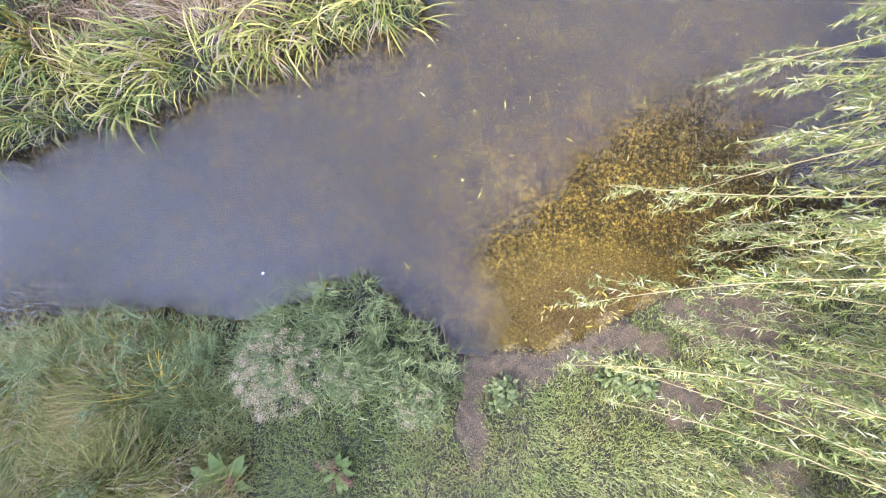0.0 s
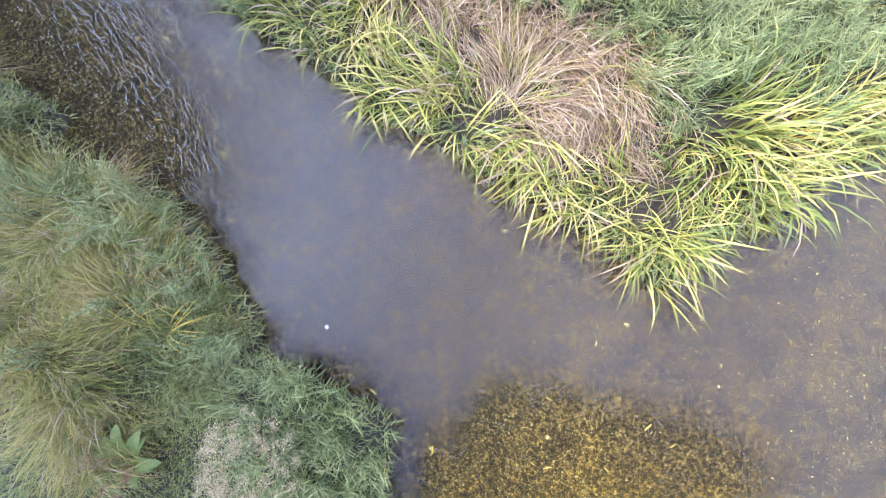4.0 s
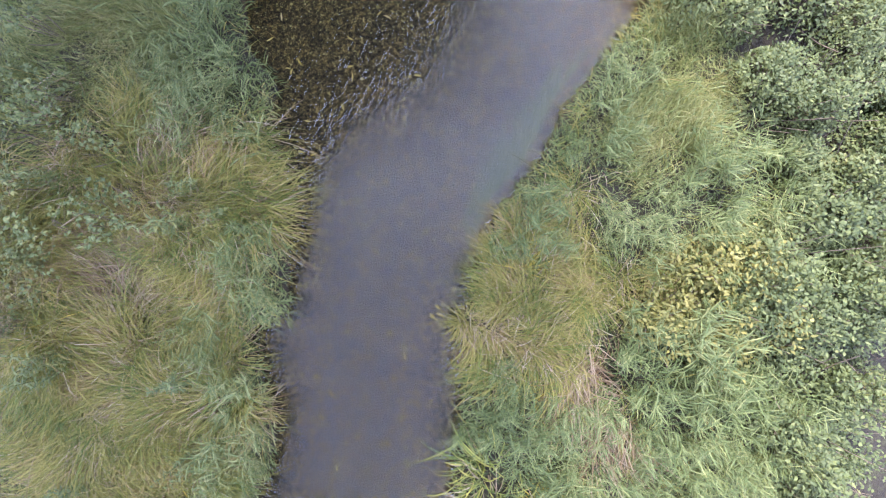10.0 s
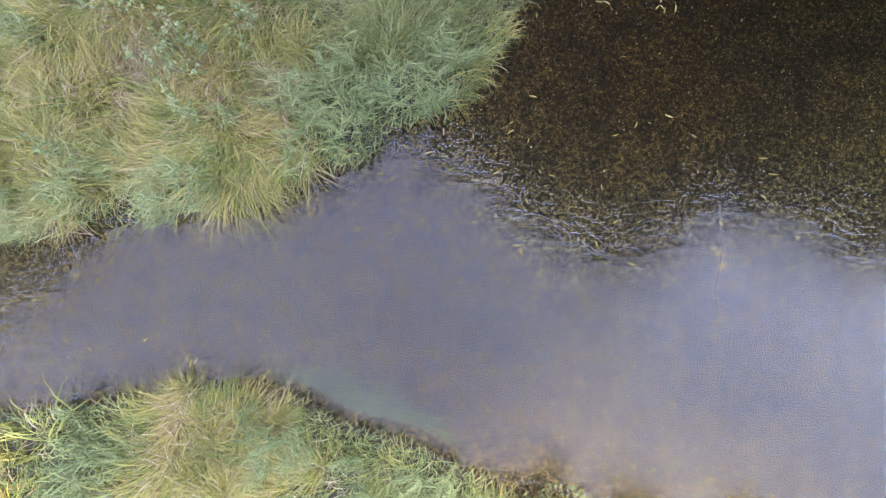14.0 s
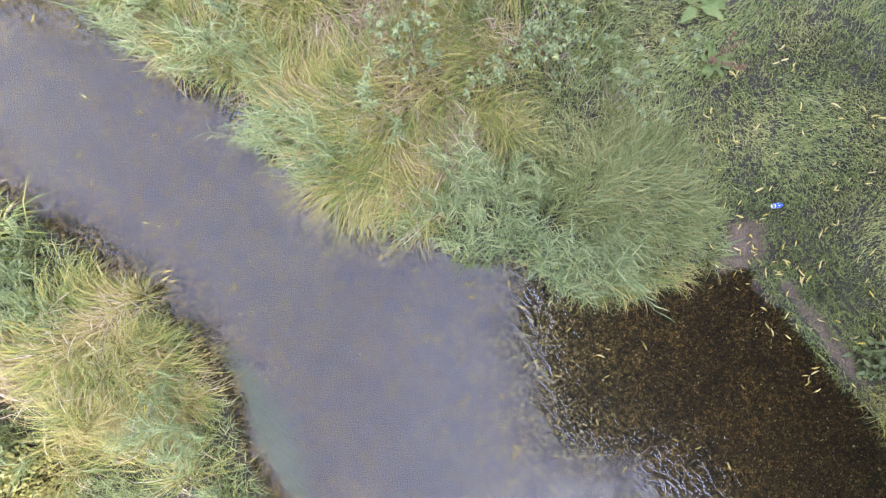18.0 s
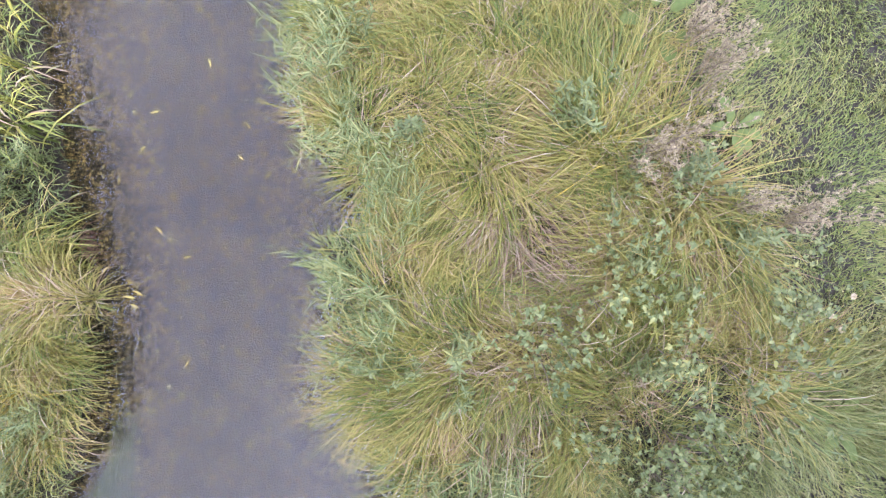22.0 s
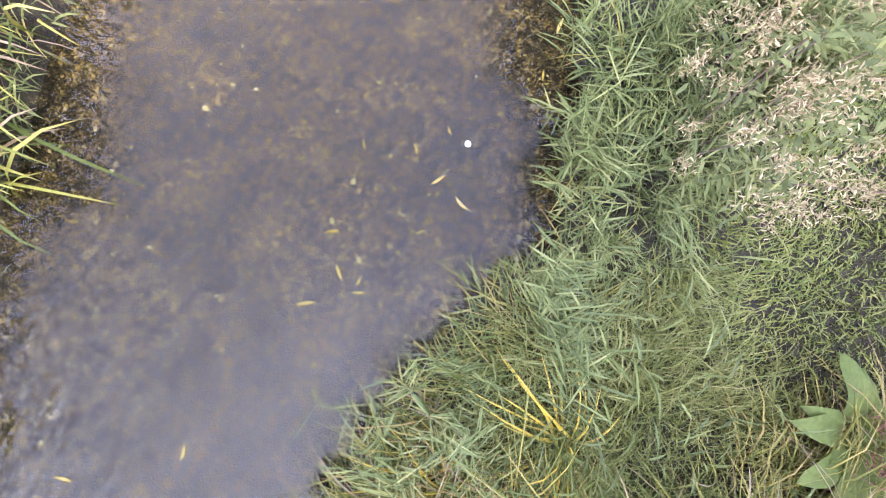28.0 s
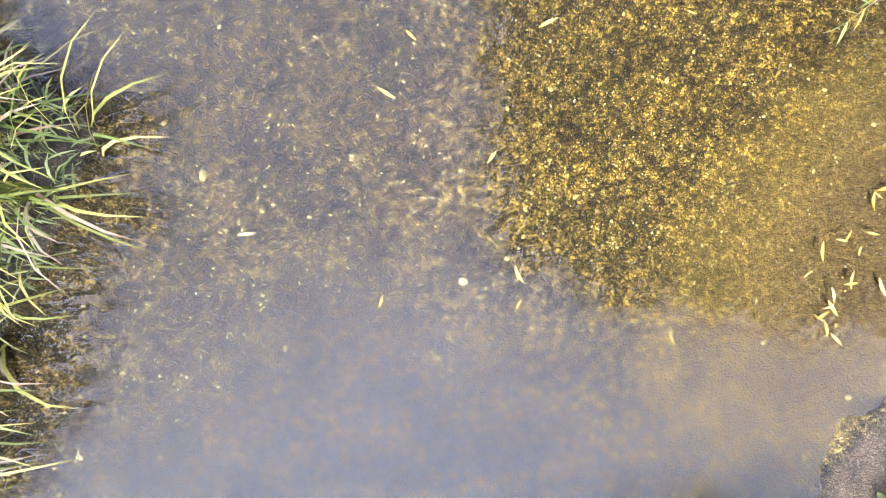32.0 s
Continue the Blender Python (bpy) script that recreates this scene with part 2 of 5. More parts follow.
def ground_material():
    """Stream gravel, bank soil and trodden mud in one sheet; the plan's own fields say which lies where."""
    m, n, l, p = node_material("stream_ground")
    geo = n.new("ShaderNodeNewGeometry")
    pos = geo.outputs["Position"]
    flat = n.new("ShaderNodeVectorMath")
    flat.operation = "MULTIPLY"
    flat.inputs[1].default_value = (1, 1, 0)
    l.new(pos, flat.inputs[0])
    warp = noise_node(n, l, flat.outputs[0], 9, 3)
    wv = n.new("ShaderNodeVectorMath")
    wv.operation = "MULTIPLY_ADD"
    wv.inputs[1].default_value = (0.06, 0.06, 0.0)
    l.new(warp.outputs["Color"], wv.inputs[0])
    l.new(flat.outputs[0], wv.inputs[2])
    v = wv.outputs[0]
    cells = []
    for scale in (62.0, 125.0):
        vo = n.new("ShaderNodeTexVoronoi")
        vo.inputs["Scale"].default_value, vo.inputs["Randomness"].default_value = scale, 1.0
        l.new(v, vo.inputs["Vector"])
        cells.append(vo)
    stones = ramp_node(n, [(0.0, (0.03, 0.026, 0.012)), (0.35, (0.09, 0.075, 0.026)), (0.58, (0.20, 0.165, 0.055)), (0.7, (0.14, 0.12, 0.065)), (0.84, (0.42, 0.36, 0.13)), (0.95, (0.66, 0.61, 0.36)), (1.0, (0.42, 0.24, 0.11))])
    sep = n.new("ShaderNodeSeparateColor")
    l.new(cells[1].outputs["Color"], sep.inputs["Color"])
    l.new(sep.outputs["Red"], stones.inputs["Fac"])
    stones2 = ramp_node(n, [(0.0, (0.035, 0.028, 0.015)), (0.55, (0.11, 0.09, 0.035)), (0.82, (0.30, 0.25, 0.09)), (1.0, (0.66, 0.60, 0.32))])
    sep2 = n.new("ShaderNodeSeparateColor")
    l.new(cells[0].outputs["Color"], sep2.inputs["Color"])
    l.new(sep2.outputs["Green"], stones2.inputs["Fac"])
    pick = noise_node(n, l, flat.outputs[0], 55, 2)
    pr = ramp_node(n, [(0.44, (0, 0, 0)), (0.52, (1, 1, 1))])
    l.new(pick.outputs["Fac"], pr.inputs["Fac"])
    gravel = mix_color(n, l, pr.outputs["Color"], stones.outputs["Color"], stones2.outputs["Color"])
    blotch = noise_node(n, l, flat.outputs[0], 15, 4, 0.6)
    br = ramp_node(n, [(0.40, (0.38, 0.36, 0.34)), (0.5, (0.88, 0.84, 0.75)), (0.6, (1.8, 1.7, 1.28))])
    l.new(blotch.outputs["Fac"], br.inputs["Fac"])
    gravel = mix_color(n, l, 1.0, gravel, br.outputs["Color"], "MULTIPLY")
    drift = noise_node(n, l, flat.outputs[0], 0.7, 4)
    dr = ramp_node(n, [(0.3, (0.72, 0.7, 0.72)), (0.7, (1.2, 1.15, 1.0))])
    l.new(drift.outputs["Fac"], dr.inputs["Fac"])
    gravel = mix_color(n, l, 1.0, gravel, dr.outputs["Color"], "MULTIPLY")
    shoal = noise_node(n, l, flat.outputs[0], 3.0, 4, 0.6)
    sr = ramp_node(n, [(0.36, (0.56, 0.54, 0.54)), (0.5, (0.95, 0.93, 0.9)), (0.66, (1.35, 1.3, 1.15))])
    l.new(shoal.outputs["Fac"], sr.inputs["Fac"])
    gravel = mix_color(n, l, 1.0, gravel, sr.outputs["Color"], "MULTIPLY")
    gap = math_node(n, l, "MULTIPLY", cells[1].outputs["Distance"], 1.0)
    gr = ramp_node(n, [(0.25, (1, 1, 1)), (0.75, (0.35, 0.33, 0.3))])
    l.new(gap, gr.inputs["Fac"])
    gravel = mix_color(n, l, 0.8, gravel, mix_color(n, l, 1.0, gravel, gr.outputs["Color"], "MULTIPLY"))
    sand = n.new("ShaderNodeAttribute")
    sand.attribute_name = "sand"
    grade = ramp_node(n, [(0.0, (0.46, 0.36, 0.27)), (0.5, (0.54, 0.52, 0.49)), (1.0, (0.95, 0.86, 0.42))])
    l.new(sand.outputs["Fac"], grade.inputs["Fac"])
    gravel = mix_color(n, l, 1.0, gravel, grade.outputs["Color"], "MULTIPLY")
    # fine silt on the shelf of the beach
    silt = n.new("ShaderNodeAttribute")
    silt.attribute_name = "silt"
    fn = noise_node(n, l, flat.outputs[0], 26, 7, 0.75)
    fine = ramp_node(n, [(0.32, (0.035, 0.023, 0.010)), (0.45, (0.105, 0.074, 0.028)), (0.56, (0.18, 0.13, 0.05)), (0.72, (0.36, 0.29, 0.14))])
    l.new(fn.outputs["Fac"], fine.inputs["Fac"])
    lay = math_node(n, l, "ADD", silt.outputs["Fac"], math_node(n, l, "MULTIPLY_ADD", shoal.outputs["Fac"], 0.5))
    lay.node.inputs[1].links[0].from_node.inputs[2].default_value = -0.25
    fs = ramp_node(n, [(0.2, (0, 0, 0)), (0.8, (0.75, 0.75, 0.75))])
    l.new(lay, fs.inputs["Fac"])
    tone = ramp_node(n, [(0.25, (1.75, 1.75, 0.85)), (0.6, (1.4, 1.36, 0.8)), (0.95, (0.9, 0.82, 0.68))])
    l.new(silt.outputs["Fac"], tone.inputs["Fac"])
    gravel = mix_color(n, l, fs.outputs["Color"], gravel, mix_color(n, l, 1.0, fine.outputs["Color"], tone.outputs["Color"], "MULTIPLY"))
    # soil under the plants
    sn = noise_node(n, l, pos, 14, 6, 0.65)
    soil = ramp_node(n, [(0.3, (0.014, 0.010, 0.005)), (0.5, (0.035, 0.026, 0.011)), (0.62, (0.045, 0.042, 0.013)), (0.78, (0.085, 0.065, 0.03))])
    l.new(sn.outputs["Fac"], soil.inputs["Fac"])
    # trodden mud
    mn = noise_node(n, l, pos, 7, 7, 0.7)
    mud = ramp_node(n, [(0.28, (0.016, 0.010, 0.006)), (0.45, (0.06, 0.037, 0.018)), (0.62, (0.115, 0.073, 0.037)), (0.8, (0.18, 0.125, 0.07))])
    l.new(mn.outputs["Fac"], mud.inputs["Fac"])
    mud2 = mix_color(n, l, 0.16, mud.outputs["Color"], stones.outputs["Color"])
    at = n.new("ShaderNodeAttribute")
    at.attribute_name = "bed"
    ab = n.new("ShaderNodeAttribute")
    ab.attribute_name = "bare"
    edge = math_node(n, l, "MULTIPLY_ADD", sn.outputs["Fac"], 0.5)
    edge.node.inputs[2].default_value = -0.25
    fbare = ramp_node(n, [(0.38, (0, 0, 0)), (0.62, (1, 1, 1))])
    l.new(math_node(n, l, "ADD", ab.outputs["Fac"], edge), fbare.inputs["Fac"])
    land = mix_color(n, l, fbare.outputs["Color"], soil.outputs["Color"], mud2)
    fbed = ramp_node(n, [(0.42, (0, 0, 0)), (0.58, (1, 1, 1))])
    l.new(math_node(n, l, "ADD", at.outputs["Fac"], math_node(n, l, "MULTIPLY", edge, 0.5)), fbed.inputs["Fac"])
    col = mix_color(n, l, fbed.outputs["Color"], land, gravel)
    l.new(col, p.inputs["Base Color"])
    p.inputs["Roughness"].default_value = 0.85
    h = math_node(n, l, "ADD", math_node(n, l, "MULTIPLY", cells[1].outputs["Distance"], -0.6), math_node(n, l, "ADD", math_node(n, l, "MULTIPLY", mn.outputs["Fac"], 1.4), math_node(n, l, "MULTIPLY", cells[0].outputs["Distance"], -0.7)))
    bp = n.new("ShaderNodeBump")
    bp.inputs["Strength"].default_value, bp.inputs["Distance"].default_value = 0.7, 0.02
    l.new(h, bp.inputs["Height"])
    l.new(bp.outputs["Normal"], p.inputs["Normal"])
    return m


def water_material():
    """Clear shallow water: it lets the bed through, and mirrors the sky by Fresnel's law on small ripples."""
    m, n, l, p = node_material("stream_water")
    n.remove(p)
    geo = n.new("ShaderNodeNewGeometry")
    pos = geo.outputs["Position"]
    mp = n.new("ShaderNodeMapping")
    mp.inputs["Scale"].default_value, mp.inputs["Rotation"].default_value = (0.9, 2.2, 1.0), (0, 0, radians(70))
    l.new(pos, mp.inputs["Vector"])
    r1 = noise_node(n, l, mp.outputs[0], 6.2, 1, 0.4)
    r2 = noise_node(n, l, mp.outputs[0], 14.0, 2, 0.5)
    calm = noise_node(n, l, pos, 0.35, 2)
    at = n.new("ShaderNodeAttribute")
    at.attribute_name = "riffle"
    amount = math_node(n, l, "MULTIPLY", math_node(n, l, "ADD", math_node(n, l, "MULTIPLY", at.outputs["Fac"], 1.0), 0.035), calm.outputs["Fac"])
    h = math_node(n, l, "ADD", r1.outputs["Fac"], math_node(n, l, "MULTIPLY", r2.outputs["Fac"], 0.3))
    hh = math_node(n, l, "MULTIPLY", h, amount)
    bp = n.new("ShaderNodeBump")
    bp.inputs["Strength"].default_value, bp.inputs["Distance"].default_value = 1.0, 0.18
    l.new(hh, bp.inputs["Height"])
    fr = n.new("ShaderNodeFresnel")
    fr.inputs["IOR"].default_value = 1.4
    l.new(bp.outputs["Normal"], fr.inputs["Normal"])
    gl = n.new("ShaderNodeBsdfGlossy")
    gl.inputs["Roughness"].default_value = 0.0
    l.new(bp.outputs["Normal"], gl.inputs["Normal"])
    tr = n.new("ShaderNodeBsdfTransparent")
    tr.inputs["Color"].default_value = (0.86, 0.84, 0.72, 1)
    mx = n.new("ShaderNodeMixShader")
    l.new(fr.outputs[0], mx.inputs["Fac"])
    l.new(tr.outputs[0], mx.inputs[1])
    l.new(gl.outputs[0], mx.inputs[2])
    l.new(mx.outputs[0], n["Material Output"].inputs["Surface"])
    return m


M_GROUND = ground_material()
M_WATER = water_material()
M_SEDGE = leaf_material("sedge_blades", [(0.0, (0.032, 0.050, 0.010)), (0.3, (0.106, 0.14, 0.0226)), (0.55, (0.228, 0.208, 0.0378)), (0.75, (0.34, 0.28, 0.068)), (0.9, (0.35, 0.24, 0.09)), (1.0, (0.265, 0.16, 0.065))], patch=0.45, patch_scale=1.7)
M_FINE = leaf_material("fine_grass_blades", [(0.0, (0.034, 0.052, 0.012)), (0.4, (0.145, 0.165, 0.036)), (0.75, (0.25, 0.25, 0.075)), (1.0, (0.40, 0.33, 0.125))], patch=0.4)
M_REED = leaf_material("reed_grass_leaves", [(0.0, (0.026, 0.041, 0.011)), (0.4, (0.118, 0.150, 0.042)), (0.75, (0.21, 0.232, 0.074)), (1.0, (0.35, 0.325, 0.115))], patch=0.35, patch_scale=0.9)
M_FLAG = leaf_material("bur_reed_blades", [(0.0, (0.05, 0.08, 0.014)), (0.4, (0.125, 0.155, 0.026)), (0.65, (0.27, 0.265, 0.048)), (0.85, (0.45, 0.385, 0.088)), (1.0, (0.45, 0.34, 0.135))], patch=0.4, patch_scale=0.9)
M_STRAW = leaf_material("dry_straw", [(0.0, (0.0958, 0.0535, 0.0242)), (0.4, (0.214, 0.139, 0.066)), (0.75, (0.38, 0.28, 0.165)), (1.0, (0.52, 0.42, 0.275))], patch=0.4, patch_scale=2.0, through_light=0.15)
M_LAWN = leaf_material("short_grass", [(0.0, (0.048, 0.074, 0.015)), (0.4, (0.142, 0.183, 0.0384)), (0.75, (0.262, 0.263, 0.0691)), (1.0, (0.415, 0.338, 0.123))], patch=0.5, patch_scale=1.0)
M_BUSH = leaf_material("bramble_leaves", [(0.0, (0.042, 0.06, 0.018)), (0.45, (0.105, 0.125, 0.038)), (0.85, (0.16, 0.178, 0.056)), (1.0, (0.23, 0.215, 0.07))], patch=0.35)
M_FORB = leaf_material("lobed_leaves", [(0.0, (0.052, 0.07, 0.02)), (0.45, (0.115, 0.138, 0.04)), (0.85, (0.195, 0.212, 0.068)), (1.0, (0.30, 0.285, 0.08))], patch=0.4, patch_scale=1.5)
M_YELLOW = leaf_material("yellowing_leaves", [(0.0, (0.0871, 0.118, 0.027)), (0.4, (0.185, 0.171, 0.0405)), (0.8, (0.261, 0.224, 0.0539)), (1.0, (0.299, 0.265, 0.0676))], patch=0.3, patch_scale=3)
M_GOLD = leaf_material("golden_blades", [(0.0, (0.24, 0.22, 0.04)), (0.4, (0.46, 0.34, 0.04)), (0.8, (0.58, 0.40, 0.06)), (1.0, (0.50, 0.26, 0.08))], patch=0.3, patch_scale=2)
M_ROOT = leaf_material("reddish_roots", [(0.0, (0.12, 0.055, 0.05)), (1.0, (0.30, 0.17, 0.14))], patch=0.3, patch_scale=4, through_light=0.0)
M_DOCK = leaf_material("dock_leaves", [(0.0, (0.0629, 0.0921, 0.0173)), (0.6, (0.116, 0.15, 0.031)), (1.0, (0.199, 0.213, 0.0482))], patch=0.4, patch_scale=4, rough=0.65)
M_WILLOW = leaf_material("willow_leaves", [(0.0, (0.0726, 0.103, 0.0228)), (0.5, (0.17, 0.2, 0.0455)), (0.78, (0.302, 0.302, 0.0822)), (0.94, (0.46, 0.435, 0.253)), (1.0, (0.484, 0.387, 0.0759))], patch=0.25, rough=0.4, spread=1.1)
M_TWIG = solid_material("willow_twig_bark", [(0.2, (0.22, 0.17, 0.055)), (0.8, (0.38, 0.31, 0.13))], 20, 0.6)
M_BARK = solid_material("willow_bark", [(0.3, (0.05, 0.04, 0.03)), (0.7, (0.20, 0.17, 0.13))], 9, 0.9, 0.8)
M_STEM = solid_material("dry_stems", [(0.3, (0.13, 0.09, 0.06)), (0.7, (0.25, 0.19, 0.13))], 20, 0.8)
M_MUGWORT = leaf_material("brown_seed_spikes", [(0.0, (0.17, 0.125, 0.06)), (0.5, (0.31, 0.24, 0.12)), (1.0, (0.46, 0.37, 0.20))], patch=0.3, through_light=0.1)
M_FLUFF = leaf_material("white_seed_fluff", [(0.0, (0.161, 0.121, 0.055)), (0.5, (0.33, 0.255, 0.13)), (1.0, (0.56, 0.46, 0.27))], patch=0.3, through_light=0.2, rough=0.9)
M_WEED = leaf_material("water_weed", [(0.0, (0.07, 0.085, 0.025)), (0.6, (0.12, 0.14, 0.045)), (1.0, (0.20, 0.21, 0.075))], patch=0.4, patch_scale=2.5)
# dark colour that stands in for the drone's reflection in the water
M_DRONE_IMAGE = leaf_material("drone_mirror_image", [(0.0, (0.012, 0.010, 0.006)), (1.0, (0.05, 0.04, 0.02))], patch=0.3, patch_scale=8, through_light=0.0)
M_FALLEN = leaf_material("fallen_leaves", [(0.0, (0.20, 0.14, 0.06)), (0.25, (0.45, 0.31, 0.03)), (0.5, (0.42, 0.34, 0.09)), (0.75, (0.46, 0.34, 0.08)), (1.0, (0.46, 0.36, 0.15))], patch=0.2, patch_scale=6, through_light=0.1, spread=0.4, own=0.7)
M_STONE = leaf_material("pebbles", [(0.0, (0.05, 0.044, 0.022)), (0.4, (0.085, 0.076, 0.03)), (0.54, (0.21, 0.18, 0.06)), (0.72, (0.42, 0.37, 0.14)), (0.9, (0.54, 0.48, 0.24)), (1.0, (0.60, 0.56, 0.40))], patch=0.25, patch_scale=12, rough=0.8, through_light=0.0, spread=0.95, own=0.3)
M_RED = leaf_material("red_dock_seed", [(0.0, (0.10, 0.045, 0.02)), (1.0, (0.20, 0.10, 0.045))], patch=0.4, patch_scale=8, through_light=0.1)

# ---- mesh helpers ----
rng = np.random.default_rng(7)


def quad_mesh(name, verts, quads, material, smooth=False):
    """A mesh of four-sided faces from arrays."""
    me = bpy.data.meshes.new(name)
    verts, quads = np.asarray(verts, np.float32), np.asarray(quads, np.int32)
    me.vertices.add(len(verts))
    me.vertices.foreach_set("co", verts.ravel())
    me.loops.add(quads.size)
    me.loops.foreach_set("vertex_index", quads.ravel())
    me.polygons.add(len(quads))
    me.polygons.foreach_set("loop_start", np.arange(len(quads), dtype=np.int32) * 4)
    if smooth:
        me.polygons.foreach_set("use_smooth", np.ones(len(quads), bool))
    me.update(calc_edges=True)
    me.validate()
    me.materials.append(material)
    return me


GRASS = (0.75, 1.0, 0.9, 0.6, 0.05)
LANCE = (0.25, 0.95, 0.85, 0.05)
SWORD = (0.9, 1.0, 0.92, 0.65, 0.05)
OVAL = (0.2, 0.95, 1.0, 0.6, 0.06)


def blades(root, az, el, length, width, droop, profile, twist=0.5, gen=rng):
    """Ribbons that rise from root at the elevation el and bend over by droop along their length: vertices and faces."""
    n, k = len(root), len(profile) - 1
    p = np.array(root, float)
    tw = gen.normal(0, twist, n)
    swerve = gen.normal(0, 0.22, n)
    rows = []
    for i, w in enumerate(profile):
        s = i / k
        a = az + swerve * s
        e = el - droop * s ** 1.2
        side = np.stack([-np.sin(a) * np.cos(tw), np.cos(a) * np.cos(tw), np.sin(tw)], 1)
        half = (width * w / 2)[:, None] * side
        rows.append(np.stack([p - half, p + half], 1))
        p = p + (length / k)[:, None] * np.stack([np.cos(e) * np.cos(a), np.cos(e) * np.sin(a), np.sin(e)], 1)
    v = np.stack(rows, 1).reshape(-1, 3)
    base = np.arange(n)[:, None, None] * 2 * (k + 1)
    step = np.arange(k)[None, :, None] * 2
    q = (base + step + np.array([0, 1, 3, 2])[None, None, :]).reshape(-1, 4)
    return v, q


def joined(sets):
    vs, qs, off = [], [], 0
    for v, q in sets:
        vs.append(v)
        qs.append(np.asarray(q) + off)
        off += len(v)
    return np.concatenate(vs), np.concatenate(qs)


def tube(points, radii, sides=6):
    """A tapered tube along points."""
    pts = [Vector(p) for p in points]
    vs, qs = [], []
    for i, p in enumerate(pts):
        d = (pts[min(i + 1, len(pts) - 1)] - pts[max(i - 1, 0)]).normalized()
        a = d.cross(Vector((0.3, 0.9, 0.2))).normalized()
        b = d.cross(a)
        for j in range(sides):
            t = 2 * math.pi * j / sides
            vs.append(p + (a * math.cos(t) + b * math.sin(t)) * radii[i])
        if i:
            for j in range(sides):
                o, u = (i - 1) * sides, i * sides
                qs.append((o + j, o + (j + 1) % sides, u + (j + 1) % sides, u + j))
    return np.array([tuple(v) for v in vs]), np.array(qs)


def part(name, mesh, parent, label="", m=None, kind=""):
    ob = new(name, mesh)
    ob.parent = parent
    if m is not None:
        ob.matrix_basis = m
    if label:
        ob["label"] = label
    if kind:
        ob["kind"] = kind
    return ob


def empty(name, x, y, z, label, category, group="", turn=0.0, size=1.0):
    ob = new(name)
    ob.empty_display_size = 0.1
    ob.matrix_basis = Matrix.LocRotScale((x, y, z), Euler((0, 0, turn)), (size, size, size))
    return tagged(ob, label, category, group)


# ---- the plan's fields on a fine grid ----
FX, FY, FS = -21.0, -12.0, 0.08
fx = np.arange(FX, 11.0, FS)
fy = np.arange(FY, 14.0, FS)
FGX, FGY = np.meshgrid(fx, fy)
F_WET = wet_distance(FGX, FGY)
F_Z = ground_z(FGX, FGY)
F_GY, F_GX = np.gradient(F_WET, FS)


def field(f, x, y):
    i = np.clip(np.round((np.asarray(y) - FY) / FS).astype(int), 0, f.shape[0] - 1)
    j = np.clip(np.round((np.asarray(x) - FX) / FS).astype(int), 0, f.shape[1] - 1)
    return f[i, j]


# bare ground: x, y, radius along x, radius along y
BARE = [(1.2, -1.5, 0.7, 0.5), (0.75, -2.3, 0.2, 0.55), (2.4, -1.3, 1.2, 0.35), (4.4, -0.9, 1.0, 0.5), (5.2, -1.9, 0.9, 0.5), (3.6, -2.0, 0.5, 0.35), (4.6, -2.9, 0.5, 0.3),
        (-11.5, -5.55, 0.3, 0.25), (-11.7, -5.15, 0.35, 0.2), (-13.0, -5.62, 0.9, 0.1)]


def bare(x, y):
    x, y = np.asarray(x, float), np.asarray(y, float)
    b = np.zeros(x.shape)
    for cx, cy, rx, ry in BARE:
        b = np.maximum(b, np.clip(1.5 - np.hypot((x - cx) / rx, (y - cy) / ry), 0, 1))
    return np.clip(b + 0.22 * np.sin(9 * x + 3 * y) * np.sin(8 * y - 4 * x), 0, 1) * (b > 0)


def silt_at(x, y):
    """How much fine silt lies on the bed: most on the shelf of the east beach."""
    return np.clip(1.25 - np.hypot((np.asarray(x) - 2.4) / 2.0, (np.asarray(y) + 0.75) / 1.1), 0, 1) * np.clip(wet_distance(x, y) / 0.15, 0, 1)


def value_noise(x, y, size, seed):
    """Smooth noise from 0 to 1 with lumps of about the given size."""
    table = np.random.default_rng(seed).random((128, 128))
    u, v = np.asarray(x, float) / size + 500, np.asarray(y, float) / size + 500
    i, j = np.floor(u).astype(int), np.floor(v).astype(int)
    a, b = u - i, v - j
    a, b = a * a * (3 - 2 * a), b * b * (3 - 2 * b)
    i, j, i1, j1 = i % 128, j % 128, (i + 1) % 128, (j + 1) % 128
    return (table[i, j] * (1 - a) + table[i1, j] * a) * (1 - b) + (table[i, j1] * (1 - a) + table[i1, j1] * a) * b


def hump(x, y):
    """Hummocks and hollows of the growth, 0 to 1."""
    return np.clip(0.5 + 1.5 * (0.65 * value_noise(x, y, 0.75, 61) + 0.35 * value_noise(x, y, 0.32, 62) - 0.5), 0, 1)


# ---- ground: one sheet to the horizon ----
far = [-600, -250, -110, -60, -38, -27]
xs = np.concatenate([far, np.arange(-20.5, 10.5, 0.1), [14, 20, 30, 60, 150, 600]])
ys = np.concatenate([[-600, -250, -110, -60, -30, -18], np.arange(-11.5, 13.5, 0.1), [18, 28, 50, 110, 250, 600]])
gx, gy = np.meshgrid(xs, ys)
nx, ny = len(xs), len(ys)
gz = ground_z(gx, gy)
jj, ii = np.meshgrid(np.arange(ny - 1), np.arange(nx - 1), indexing="ij")
a = (jj * nx + ii).ravel()
me = quad_mesh("ground", np.stack([gx.ravel(), gy.ravel(), gz.ravel()], 1), np.stack([a, a + 1, a + nx + 1, a + nx], 1), M_GROUND, True)
